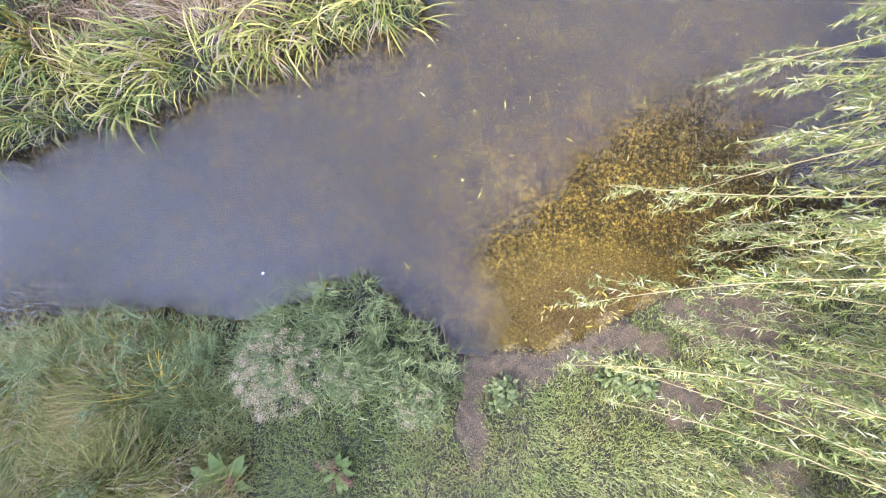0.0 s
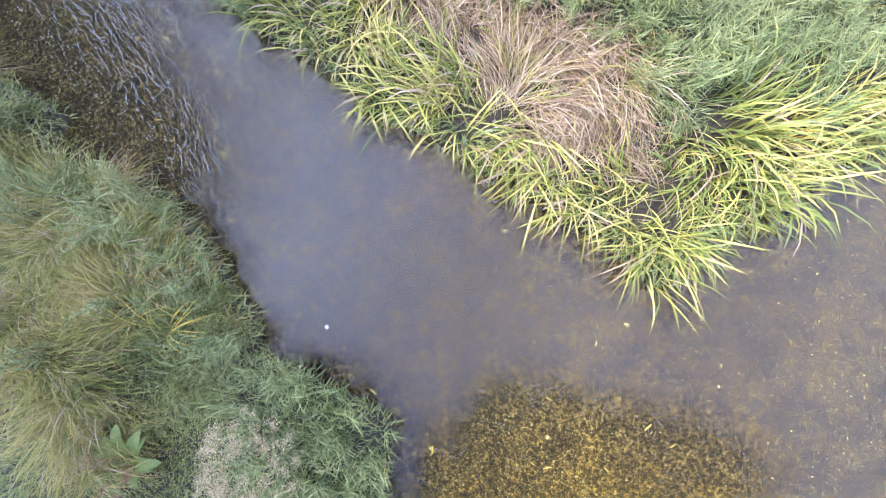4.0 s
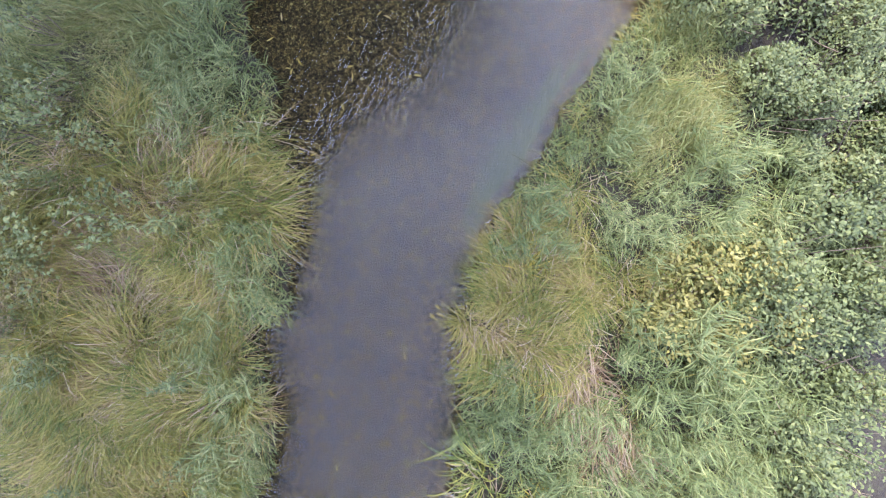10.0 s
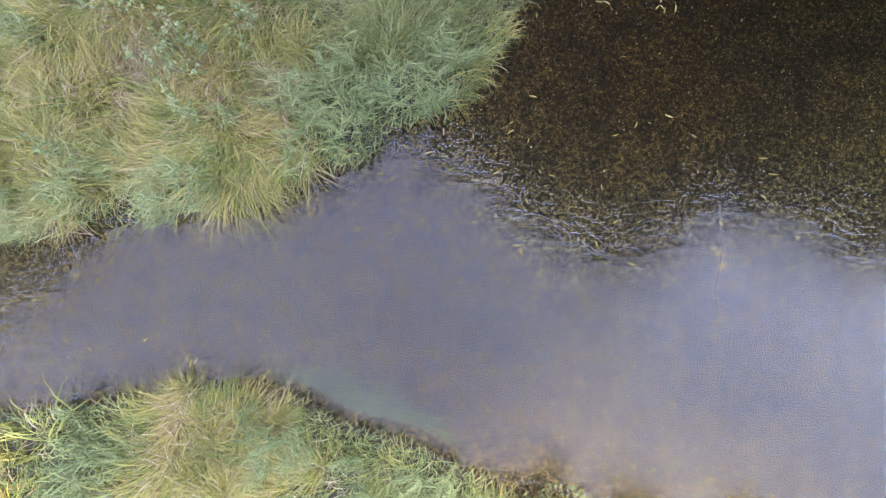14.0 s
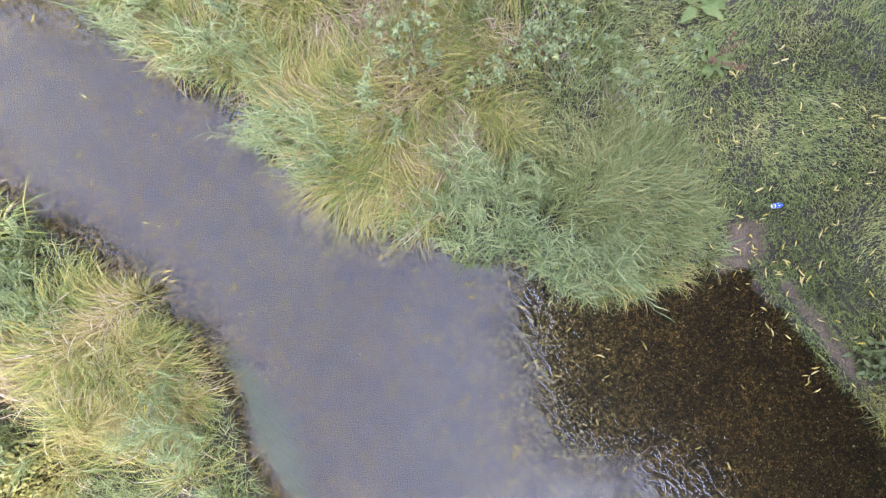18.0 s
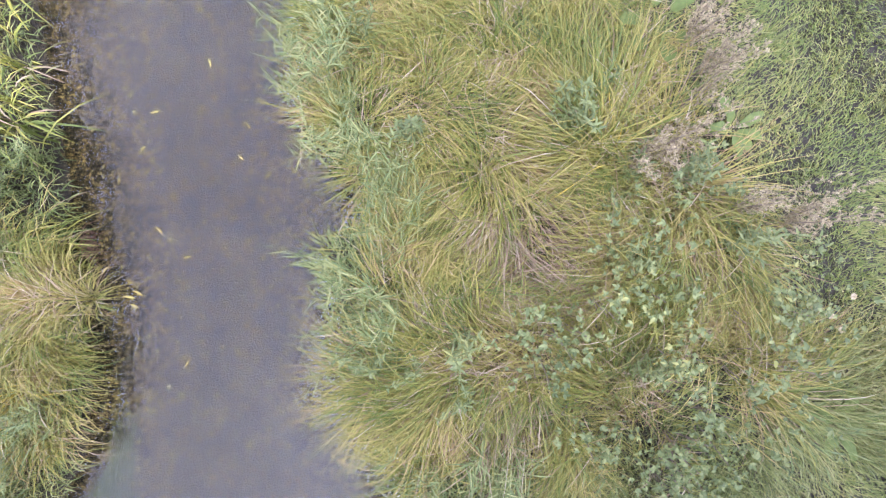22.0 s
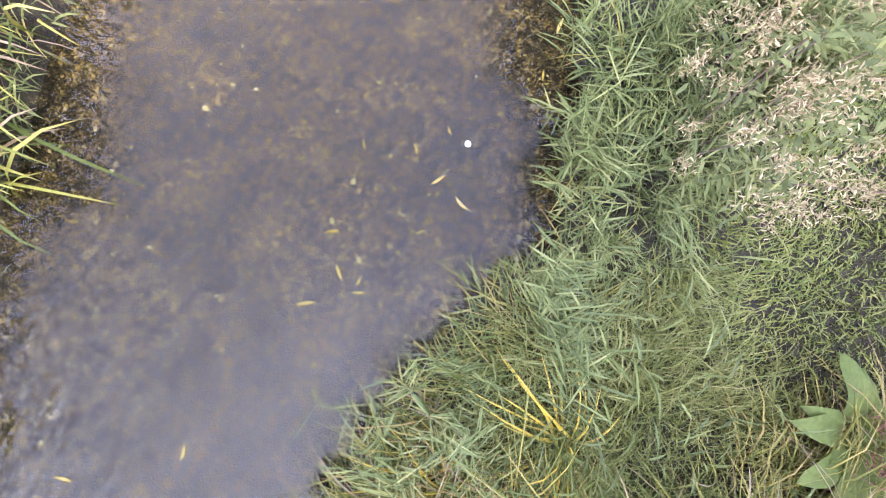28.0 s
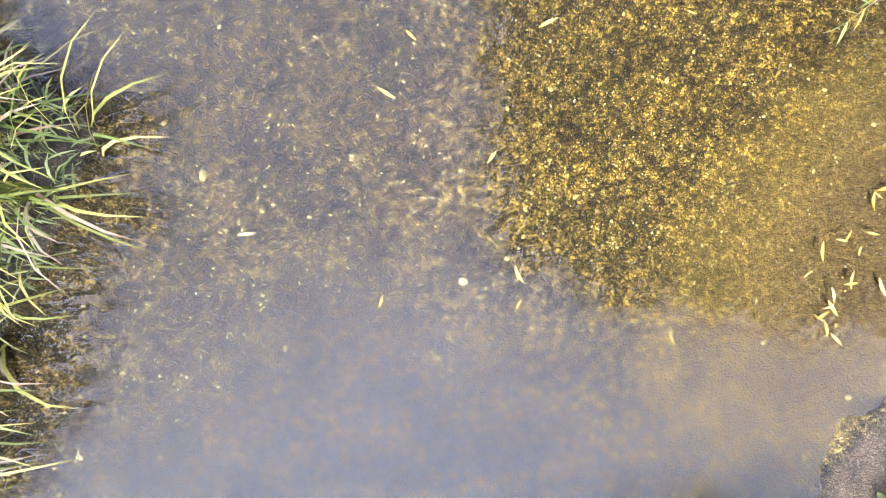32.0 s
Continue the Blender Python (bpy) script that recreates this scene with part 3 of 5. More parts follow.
me.attributes.new("bed", "FLOAT", "POINT").data.foreach_set("value", np.clip(0.5 + wet_distance(gx, gy).ravel() / 0.5, 0, 1).astype(np.float32))
me.attributes.new("bare", "FLOAT", "POINT").data.foreach_set("value", bare(gx, gy).ravel().astype(np.float32))
me.attributes.new("sand", "FLOAT", "POINT").data.foreach_set("value", (0.5 + 0.5 * np.clip(1.6 - np.hypot((gx - 2.4) / 1.7, (gy - 0.3) / 1.5), 0, 1) ** 1.3 - 0.5 * np.clip(1.5 - np.hypot((gx + 13.0) / 2.6, (gy + 4.6) / 1.7), 0, 1)).ravel().astype(np.float32))
me.attributes.new("silt", "FLOAT", "POINT").data.foreach_set("value", silt_at(gx, gy).ravel().astype(np.float32))
ground = tagged(new("ground", me), "gravel stream bed between overgrown soil banks", "ground", kind="structure")

# ---- water: a level sheet that the banks and the beach cut ----
wx = np.concatenate([[-600, -150, -60, -30], np.arange(-20, 9.1, 0.5), [14, 30, 80, 600]])
wy = np.concatenate([[-70, -30, -12], np.arange(-7, 9.1, 0.5), [14, 30, 80, 300]])
gx, gy = np.meshgrid(wx, wy)
jj, ii = np.meshgrid(np.arange(len(wy) - 1), np.arange(len(wx) - 1), indexing="ij")
a = (jj * len(wx) + ii).ravel()
me = quad_mesh("water", np.stack([gx.ravel(), gy.ravel(), np.full(gx.size, WATER_Z)], 1), np.stack([a, a + 1, a + len(wx) + 1, a + len(wx)], 1), M_WATER, True)
riffle = np.zeros(gx.shape)
for cx, cy, r, s in ((-10.6, -0.6, 2.6, 0.2), (-12.8, 0.2, 2.2, 0.22), (-14.5, -1.4, 3.4, 0.14), (-7.4, 0.0, 1.9, 0.22), (-4.9, 0.6, 1.6, 0.22), (-2.6, 0.9, 2.0, 0.085), (2.5, 6.5, 3.0, 0.1)):
    riffle = np.maximum(riffle, s * np.clip(1.4 - np.hypot(gx - cx, gy - cy) / r, 0, 1))
me.attributes.new("riffle", "FLOAT", "POINT").data.foreach_set("value", riffle.ravel().astype(np.float32))
water = tagged(new("water", me), "clear shallow stream water, rippled, mirroring the sky", "water", kind="structure")
water.visible_shadow = False

# ---- which plant grows where: centres of stands ----
SEDGE = [(-3.9, -3.2), (-3.3, -2.75), (-4.5, -3.6), (-5.5, -1.6), (-4.7, -2.4), (-4.3, -1.5), (-8.8, 1.8), (-7.9, 1.9), (-8.4, 2.5), (-7.7, -2.9), (-6.9, -2.1), (-5.9, -3.3), (-5.0, -1.8),
         (-5.5, -2.7), (-8.1, -2.6), (-7.5, -2.3), (-6.3, -2.5), (-9.3, 1.7), (-7.4, 1.4), (-7.7, 2.0), (-5.1, -3.3), (-4.0, -1.8), (-4.8, -2.9), (-7.0, -4.0), (-6.3, -4.5), (-7.6, -4.4), (-8.3, -3.6), (-6.9, -4.9)]
FINE = [(-11.6, 2.3), (-10.9, 2.45), (-10.3, 2.3), (-12.1, 2.3), (-9.2, -4.6), (-9.6, -4.1), (-10.3, -4.3), (-8.8, -4.2), (-10.6, -3.9), (-8.4, -5.8), (-7.4, -6.6), (-10.0, -5.0), (-2.6, -1.95), (-2.95, -1.8), (-3.3, -2.2)]
REED = [(-3.9, 4.6), (-2.5, 5.3), (-2.1, 6.2), (-1.8, 5.4), (-1.2, 6.6), (-3.0, 5.8), (-2.8, -1.0), (-3.9, -0.95), (-1.2, -0.55), (-7.0, -1.6), (-9.1, 1.1), (-6.3, 1.8), (-6.2, 2.8),
        (-7.0, 4.4), (-7.8, 3.4), (-5.8, 4.1), (-5.8, 5.2), (-9.8, 1.6), (-8.6, -3.1), (-6.7, -1.5), (-9.5, -3.4), (-10.2, -3.7), (-9.2, -2.8), (-7.2, -1.7), (-11.6, 2.0), (-9.0, -3.4), (-5.9, -1.6),
        (-9.4, 2.4), (-0.2, -0.95), (0.2, -1.35), (-4.8, 5.5), (-10.3, 3.2), (-9.3, 3.0), (-4.9, -1.05), (-0.9, -0.9), (-2.0, -1.05), (-4.2, 6.8)]
FLAG = [(-5.3, 2.0), (-4.6, 2.4), (-3.9, 2.4), (-2.3, 3.2), (-1.2, 3.6), (-0.5, 4.9), (-0.6, 6.0), (-5.2, 2.9), (-2.9, 2.9), (-0.4, 3.7), (-3.4, 2.7), (-0.3, 4.4), (-0.9, 4.4)]
STRAW = [(-7.95, -2.8), (-6.5, -3.35), (-6.95, 3.25), (-4.0, 4.0), (-3.7, 3.4), (-3.1, 4.0), (-4.3, 3.4), (-1.9, 4.4), (-7.75, -3.15), (-2.5, 3.8), (-2.9, 3.5), (-1.6, 4.0), (-3.4, 3.1)]
BUSH = [(-12.7, 2.9), (-12.6, 3.4), (-2.1, 7.4), (-2.8, 7.1), (-9.9, 5.3), (-8.6, 5.8), (-7.2, 6.1), (-7.6, 5.5), (-6.5, 6.3), (-11.2, 4.4), (-11.0, 5.2), (-13.4, 2.9), (-14.3, 2.7), (-15.3, 2.6), (-15.2, 3.4), (-5.3, 7.0),
        (-12.2, 4.0), (-16.5, 2.8), (-9.5, 7.2)]
LAWN = [(-3.0, -3.75), (-3.6, -4.15), (-4.15, -4.4), (-2.3, -2.75), (-1.9, -2.1), (-2.6, -3.6), (-3.4, -3.3), (-9.4, -5.8), (-9.0, -6.5), (-10.6, -6.4), (-8.6, -7.2), (-11.4, -6.2), (-12.4, -5.9), (-3.7, -4.1), (-4.0, -5.1), (-5.4, -5.6), (-4.6, -5.8), (-1.5, -2.3),
        (1.9, -2.5), (3.4, -2.8), (-0.3, -2.9), (-1.3, -2.9), (5.2, -3.2), (-6.2, -6.4), (-7.0, -7.0), (-9.0, -5.7), (-11.0, -5.6), (0.2, -2.2), (2.0, -3.4), (-13.5, -6.4), (-6.4, -5.2), (-7.8, -5.2), (1.6, -1.95)]
KINDS = [SEDGE, FINE, REED, FLAG, STRAW, BUSH, LAWN]
CENTRES = np.array([c for k in KINDS for c in k])
CENTRE_KIND = np.array([i for i, k in enumerate(KINDS) for c in k])


def kind_at(x, y):
    """The kind of the nearest stand, with a ragged border between stands."""
    gen = np.random.default_rng(5)
    x = x + gen.normal(0, 0.13, len(x)) + 0.25 * np.sin(3.1 * y + 1.7 * x) + 0.12 * np.sin(7 * x - 5 * y)
    y = y + gen.normal(0, 0.13, len(y)) + 0.25 * np.sin(2.7 * x - 1.3 * y) + 0.12 * np.sin(6 * y + 4 * x)
    best, out = np.full(len(x), 1e9), np.zeros(len(x), int)
    for (cx, cy), k in zip(CENTRES, CENTRE_KIND):
        d = (x - cx) ** 2 + (y - cy) ** 2
        out = np.where(d < best, k, out)
        best = np.minimum(best, d)
    return out


def flow(x, y):
    """The way in which the growth lies: over the water at the shore, in swirls further in."""
    wet = field(F_WET, x, y)
    w = np.exp(np.minimum(wet, 0) / 0.7) * 1.6
    swirl = 1.9 * np.sin(0.9 * x + 1.3 * y + 1) + 1.7 * np.sin(1.9 * x - 1.4 * y)
    fxv = w * field(F_GX, x, y) + np.cos(swirl)
    fyv = w * field(F_GY, x, y) + np.sin(swirl)
    return np.arctan2(fyv, fxv)


def seeds(kind, density, wet_limit=-0.03, keep_bare=0.4):
    """Random roots on the banks within the reach of the view for one kind of stand."""
    x0, x1, y0, y1 = -17.5, 7.2, -8.6, 8.6
    n = int((x1 - x0) * (y1 - y0) * density)
    x, y = rng.uniform(x0, x1, n), rng.uniform(y0, y1, n)
    ok = (field(F_WET, x, y) < wet_limit) & (bare(x, y) < keep_bare + rng.uniform(0, 0.3, n))
    ok &= ~((y > 5.2) & (x > 0.8))
    x, y = x[ok], y[ok]
    near = kind_at(x, y) == kind
    x, y = x[near], y[near]
    return x, y, field(F_Z, x, y)


def clumped(x, y, spread, share=0.75):
    """Draws roots together into tufts."""
    n = len(x)
    c = rng.integers(0, n, max(1, n // 22))
    cx, cy = x[c], y[c]
    out_x, out_y = x.copy(), y.copy()
    cell = {}
    for i, (a, b) in enumerate(zip(cx, cy)):
        cell.setdefault((int(a // 0.4), int(b // 0.4)), []).append(i)
    for i in range(n):
        near = cell.get((int(x[i] // 0.4), int(y[i] // 0.4)))
        if near and rng.random() < share:
            j = near[rng.integers(len(near))]
            out_x[i] = cx[j] + rng.normal(0, spread)
            out_y[i] = cy[j] + rng.normal(0, spread)
    return out_x, out_y


def stand(name, kind, density, material, label, category, length, width, el, droop, profile, spread=0.06, az_spread=0.7, lift=0.0, tuft=0.75, relief=True):
    x, y, z = seeds(kind, density)
    if tuft:
        x, y = clumped(x, y, spread, tuft)
    z = field(F_Z, x, y)
    n = len(x)
    az = flow(x, y) + rng.normal(0, az_spread, n)
    up = hump(x, y) if relief else np.full(n, 0.5)
    ln = rng.uniform(*length, n) * (0.62 + 0.76 * up)
    root = np.stack([x, y, z - 0.02 + lift * rng.random(n) * (0.5 + up)], 1)
    grown = rng.random(n) < 0.45 + 1.6 * up
    root, az, ln = root[grown], az[grown], ln[grown]
    n = len(ln)
    v, q = blades(root, az, rng.normal(el[0], el[1], n), ln, rng.uniform(*width, n), rng.uniform(*droop, n), profile)
    return tagged(new(name, quad_mesh(name, v, q, material)), label, category, kind="stuff")


stand("sedge_stand", 0, 1350, M_SEDGE, "long arching green and straw-yellow sedge blades on the banks", "sedge", (0.35, 0.85), (0.004, 0.0105), (0.95, 0.3), (1.1, 2.2), GRASS, az_spread=0.38)
stand("sedge_litter", 0, 360, M_STRAW, "dead straw-brown blades lying under the sedge", "straw", (0.2, 0.5), (0.005, 0.010), (0.35, 0.25), (0.3, 0.8), GRASS, az_spread=1.2, lift=0.26)
stand("fine_grass_stand", 1, 2500, M_FINE, "tall fine grey-green grass combed over in mats", "grass", (0.2, 0.48), (0.004, 0.0075), (1.0, 0.35), (0.9, 1.9), GRASS, az_spread=1.1)
stand("reed_leaves_in_grass", 1, 170, M_REED, "lance-shaped reed grass leaves that stand in fine grass", "reed grass", (0.12, 0.22), (0.008, 0.013), (0.7, 0.3), (0.3, 0.9), LANCE, az_spread=0.9, lift=0.42, tuft=0)
stand("reed_grass_undergrowth", 2, 620, M_REED, "dense green reed grass leaves on the banks", "reed grass", (0.11, 0.19), (0.008, 0.0125), (0.75, 0.35), (0.5, 1.3), LANCE, az_spread=1.1, lift=0.26, tuft=0)
stand("bur_reed_undergrowth", 3, 90, M_FLAG, "yellow-green sword leaves of bur-reed hanging over the water", "bur-reed", (0.5, 0.95), (0.014, 0.026), (1.15, 0.35), (1.0, 2.0), SWORD, az_spread=0.8)
stand("straw_mat", 4, 900, M_STRAW, "matted dry beige and brown straw", "straw", (0.3, 0.7), (0.006, 0.014), (0.5, 0.3), (0.6, 1.3), GRASS, az_spread=0.6, lift=0.15)
stand("straw_shoots", 4, 260, M_SEDGE, "green shoots that grow through dry straw", "grass", (0.3, 0.6), (0.008, 0.014), (0.9, 0.3), (0.9, 1.6), GRASS, az_spread=0.8)
stand("lawn_grass", 6, 3900, M_LAWN, "short green grass with clover on the bank top", "grass", (0.05, 0.12), (0.006, 0.011), (0.75, 0.3), (0.8, 1.6), (0.85, 1.0, 0.08), spread=0.05, az_spread=0.9, tuft=0.6, relief=False)
stand("lawn_tufts", 6, 120, M_FINE, "longer pale grass tufts in the short grass", "grass", (0.14, 0.32), (0.004, 0.008), (0.8, 0.3), (0.8, 1.6), GRASS, spread=0.04, az_spread=0.7, tuft=0.9)
stand("grass_among_reeds", 2, 60, M_SEDGE, "single yellow-green grass blades among reed grass", "grass", (0.3, 0.6), (0.006, 0.011), (0.9, 0.3), (0.9, 1.7), GRASS, az_spread=0.9, lift=0.1)


def fringe(name, kinds, density, material, label, category, length, width, droop, profile):
    """Low growth that hangs over the foot of the bank along the waterline."""
    n = int(24.7 * 17.2 * density)
    x, y = rng.uniform(-17.5, 7.2, n), rng.uniform(-8.6, 8.6, n)
    wet = field(F_WET, x, y)
    ok = (wet > -0.34) & (wet < 0.015) & (bare(x, y) < 0.2) & (beach(x, y) < 0.3) & ~((y > 5.2) & (x > 0.8))
    x, y = x[ok], y[ok]
    ok = np.isin(kind_at(x, y), kinds)
    x, y = x[ok], y[ok]
    n = len(x)
    v, q = blades(np.stack([x, y, field(F_Z, x, y) + 0.08 * rng.random(n)], 1), flow(x, y) + rng.normal(0, 0.9, n), rng.normal(0.6, 0.35, n), rng.uniform(*length, n), rng.uniform(*width, n), rng.uniform(*droop, n), profile)
    tagged(new(name, quad_mesh(name, v, q, material)), label, category, kind="stuff")


fringe("shore_grass", (0, 1, 4, 6), 700, M_SEDGE, "grass and sedge blades hanging over the waterline", "grass", (0.15, 0.4), (0.005, 0.011), (0.9, 1.8), GRASS)
fringe("shore_reed_grass", (2, 3, 5), 520, M_REED, "reed grass leaves hanging over the waterline", "reed grass", (0.12, 0.24), (0.010, 0.017), (0.6, 1.4), LANCE)

# ---- bramble thicket: mounds of small oval leaves ----


def leaf_mound(r, h, n, length, width, gen):
    """Leaves over a lumpy mound, facing up and outwards."""
    a = gen.uniform(0, 2 * math.pi, n)
    rad = r * np.sqrt(gen.uniform(0, 1, n))
    lump = 1 + 0.25 * np.sin(3 * a + 9 * rad / r) + gen.normal(0, 0.12, n)
    z = h * np.clip(1 - (rad / r) ** 2, 0, 1) ** 0.7 * lump * gen.uniform(0.45, 1, n) ** 0.5
    root = np.stack([rad * np.cos(a), rad * np.sin(a), z], 1)
    az = a + gen.normal(0, 1.1, n)
    return blades(root, az, gen.normal(0.25, 0.35, n), gen.uniform(*length, n), gen.uniform(*width, n), gen.uniform(0.3, 1.0, n), OVAL, 0.5, gen)


def stems(n, r, h, gen, lean=0.3, radius=0.004):
    sets = []
    for _ in range(n):
        a, d = gen.uniform(0, 6.28), r * gen.uniform(0.1, 0.9)
        top = (d * math.cos(a) * (1 + lean), d * math.sin(a) * (1 + lean), h * gen.uniform(0.6, 1))
        sets.append(tube([(0.3 * d * math.cos(a), 0.3 * d * math.sin(a), 0), (0.7 * top[0], 0.7 * top[1], 0.55 * top[2]), top], [radius * 1.5, radius * 1.2, radius], 4))
    return joined(sets)


def bush_model(i, r, h, n, length, width, material, label, category, name, group, stem_material=None):
    gen = np.random.default_rng(100 + i)
    b = empty(name, 0, 0, 0, label, category, group)
    part("woody_stem", quad_mesh("woody_stem", *stems(9, r, h, gen), stem_material or M_STEM), b, kind="stuff")
    for q in range(3):
        v, f = leaf_mound(r * gen.uniform(0.55, 0.8), h * gen.uniform(0.8, 1.1), n // 3, length, width, gen)
        o = gen.normal(0, r * 0.3, 2)
        v[:, 0] += o[0]
        v[:, 1] += o[1]
        part("foliage", quad_mesh("foliage", v, f, material), b, kind="stuff")
    return b


def place(model, spots, size=(0.85, 1.2), sink=0.02):
    """Sets a model at its first spot and copies at the rest."""
    for i, (x, y) in enumerate(spots):
        s = random.uniform(*size)
        m = Matrix.LocRotScale((x, y, float(field(F_Z, x, y)) - sink), Euler((random.gauss(0, 0.06), random.gauss(0, 0.06), random.uniform(0, 6.28))), None)
        if i == 0:
            model.matrix_basis = m @ Matrix.Diagonal((s, s, s, 1))
        else:
            copy_thing(model, m).scale = (s, s, s)


def grid_spots(kind, step, limit, jitter=0.4, edge=-0.05, box=(-17.0, 6.5, -8.2, 8.2)):
    """Jittered spots within the stands of a kind, those nearest to the stream first."""
    gx, gy = np.meshgrid(np.arange(box[0], box[1], step), np.arange(box[2], box[3], step))
    x = gx.ravel() + rng.uniform(-jitter, jitter, gx.size) * step
    y = gy.ravel() + rng.uniform(-jitter, jitter, gx.size) * step
    wet = field(F_WET, x, y)
    ok = (kind_at(x, y) == kind) & (wet < edge) & (bare(x, y) < 0.3) & ~((y > 5.2) & (x > 0.8))
    x, y, wet = x[ok], y[ok], wet[ok]
    o = np.argsort(-wet)[:limit]
    return [(float(a), float(b)) for a, b in zip(x[o], y[o])]


def split_spots(spots, k):
    return [spots[i::k] for i in range(k)]


bush_spots = grid_spots(5, 0.62, 110)
for i, spots in enumerate(split_spots(bush_spots, 3)):
    if spots:
        place(bush_model(i, 0.55, 0.55 + 0.12 * i, 2100, (0.032, 0.062), (0.016, 0.030), M_BUSH, "dense green bramble bush with small oval leaves", "bush", "bramble_bush", "bramble bushes on the bank"), spots)
place(bush_model(7, 0.6, 0.72, 900, (0.05, 0.09), (0.022, 0.036), M_YELLOW, "yellowing leafy bush among green reed grass", "bush", "yellow_bush", "yellowing bushes"), [(-8.75, 3.75), (-9.1, 4.1), (-8.4, 4.05), (-8.95, 3.5), (-9.4, 3.75), (-8.75, 4.4), (-8.4, 3.35)], size=(0.8, 1.0))

# ---- single tufts along the shores ----


def tuft_model(i, name, label, category, group, material, n, length, width, el, droop, profile, spread, lean=0.5, straw=0):
    gen = np.random.default_rng(200 + i)
    t = empty(name, 0, 0, 0, label, category, group)

    def ring(count, mat, nm, up):
        a = gen.uniform(0, 2 * math.pi, count)
        d = np.abs(gen.normal(0, spread, count))
        root = np.stack([d * np.cos(a), d * np.sin(a), np.zeros(count)], 1)
        dirs = np.arctan2(np.sin(a), np.cos(a) + lean) + gen.normal(0, 0.35, count)
        v, q = blades(root, dirs, gen.normal(up, el[1], count), gen.uniform(*length, count), gen.uniform(*width, count), gen.uniform(*droop, count), profile, 0.4, gen)
        part(nm, quad_mesh(nm, v, q, mat), t, kind="stuff")
    ring(n, material, "green_growth", el[0])
    if straw:
        ring(straw, M_STRAW, "dead_growth", el[0] * 0.6)
    return t


def place_leaning(model, spots, size=(0.85, 1.2)):
    """Like place, but each tuft leans the way the growth around it lies."""
    for i, (x, y) in enumerate(spots):
        s = random.uniform(*size) * (0.72 + 0.56 * float(hump(x, y)))
        a = float(flow(np.array([x]), np.array([y]))[0]) + random.gauss(0, 0.4)
        m = Matrix.LocRotScale((x, y, float(field(F_Z, x, y)) - 0.02), Euler((random.gauss(0, 0.05), random.gauss(0, 0.05), a)), None)
        if i == 0:
            model.matrix_basis = m @ Matrix.Diagonal((s, s, s, 1))
        else:
            copy_thing(model, m).scale = (s, s, s)


for i, spots in enumerate(split_spots(grid_spots(0, 0.36, 290), 4)):
    place_leaning(tuft_model(i, "sedge_tussock", "arching sedge tussock with green and straw-coloured blades", "sedge tussock", "sedge tussocks on the banks", M_SEDGE, 130, (0.35, 0.85), (0.004, 0.0085), (1.05, 0.3), (1.2, 2.2), GRASS, 0.07, 0.8, 22), spots)
for i, spots in enumerate(split_spots(grid_spots(3, 0.36, 160), 3)):
    place_leaning(tuft_model(10 + i, "bur_reed_clump", "yellow-green bur-reed clump with broad sword leaves over the water", "bur-reed clump", "bur-reed clumps on the shore", M_FLAG, 19, (0.42, 0.8), (0.013, 0.025), (1.2, 0.35), (1.0, 2.1), SWORD, 0.10, 1.1, 4), spots)
place_leaning(tuft_model(20, "golden_tuft", "golden-yellow dying sedge tuft among green growth", "sedge tussock", "golden sedge tufts", M_GOLD, 26, (0.35, 0.75), (0.008, 0.016), (0.9, 0.3), (1.0, 1.9), GRASS, 0.06, 1.0), [(-5.35, 3.1), (-5.5, 2.9), (-6.1, -4.15), (-6.75, -4.5), (-5.6, -3.9), (-7.2, -4.75), (-3.4, -1.75), (-5.7, -3.85), (-0.5, 5.6), (-3.9, -1.35), (-4.04, -1.39), (-3.84, -1.74), (-4.2, -2.1), (-7.1, 2.5), (-8.35, 1.5)], (0.7, 1.05))


def reed_model(i):
    """A reed grass clump: leaning stems, each with leaves in two ranks."""
    gen = np.random.default_rng(300 + i)
    t = empty("reed_grass_clump", 0, 0, 0, "green reed grass clump with lance-shaped leaves on leaning stems", "reed grass clump", "reed grass clumps on the banks")
    for s in range(9):
        a, lean, h = gen.uniform(0, 6.28), gen.uniform(0.1, 0.6), gen.uniform(0.4, 0.62)
        o = gen.normal(0, 0.09, 2)
        pts = [(o[0] + lean * h * u * u * math.cos(a), o[1] + lean * h * u * u * math.sin(a), h * u) for u in (0, 0.5, 1)]
        k = 23
        u = np.linspace(0.2, 1.0, k)
        root = np.stack([o[0] + lean * h * u * u * math.cos(a), o[1] + lean * h * u * u * math.sin(a), h * u], 1)
        rank = gen.uniform(0, 6.28) + np.arange(k) * math.pi + gen.normal(0, 0.4, k)
        az = np.arctan2(np.sin(rank), np.cos(rank) + 0.55)
        leaf = blades(root, az, gen.normal(0.55, 0.2, k), gen.uniform(0.11, 0.20, k), gen.uniform(0.006, 0.010, k), gen.uniform(0.2, 0.7, k), LANCE, 0.25, gen)
        part("leafy_stem", quad_mesh("leafy_stem", *joined([tube(pts, [0.0035, 0.003, 0.002], 4), leaf]), M_REED), t)
    return t


for i, spots in enumerate(split_spots(grid_spots(2, 0.34, 300), 4)):
    place_leaning(reed_model(i), spots)
far_reeds = [s for s in grid_spots(2, 0.40, 900)[300:]]
sets = []
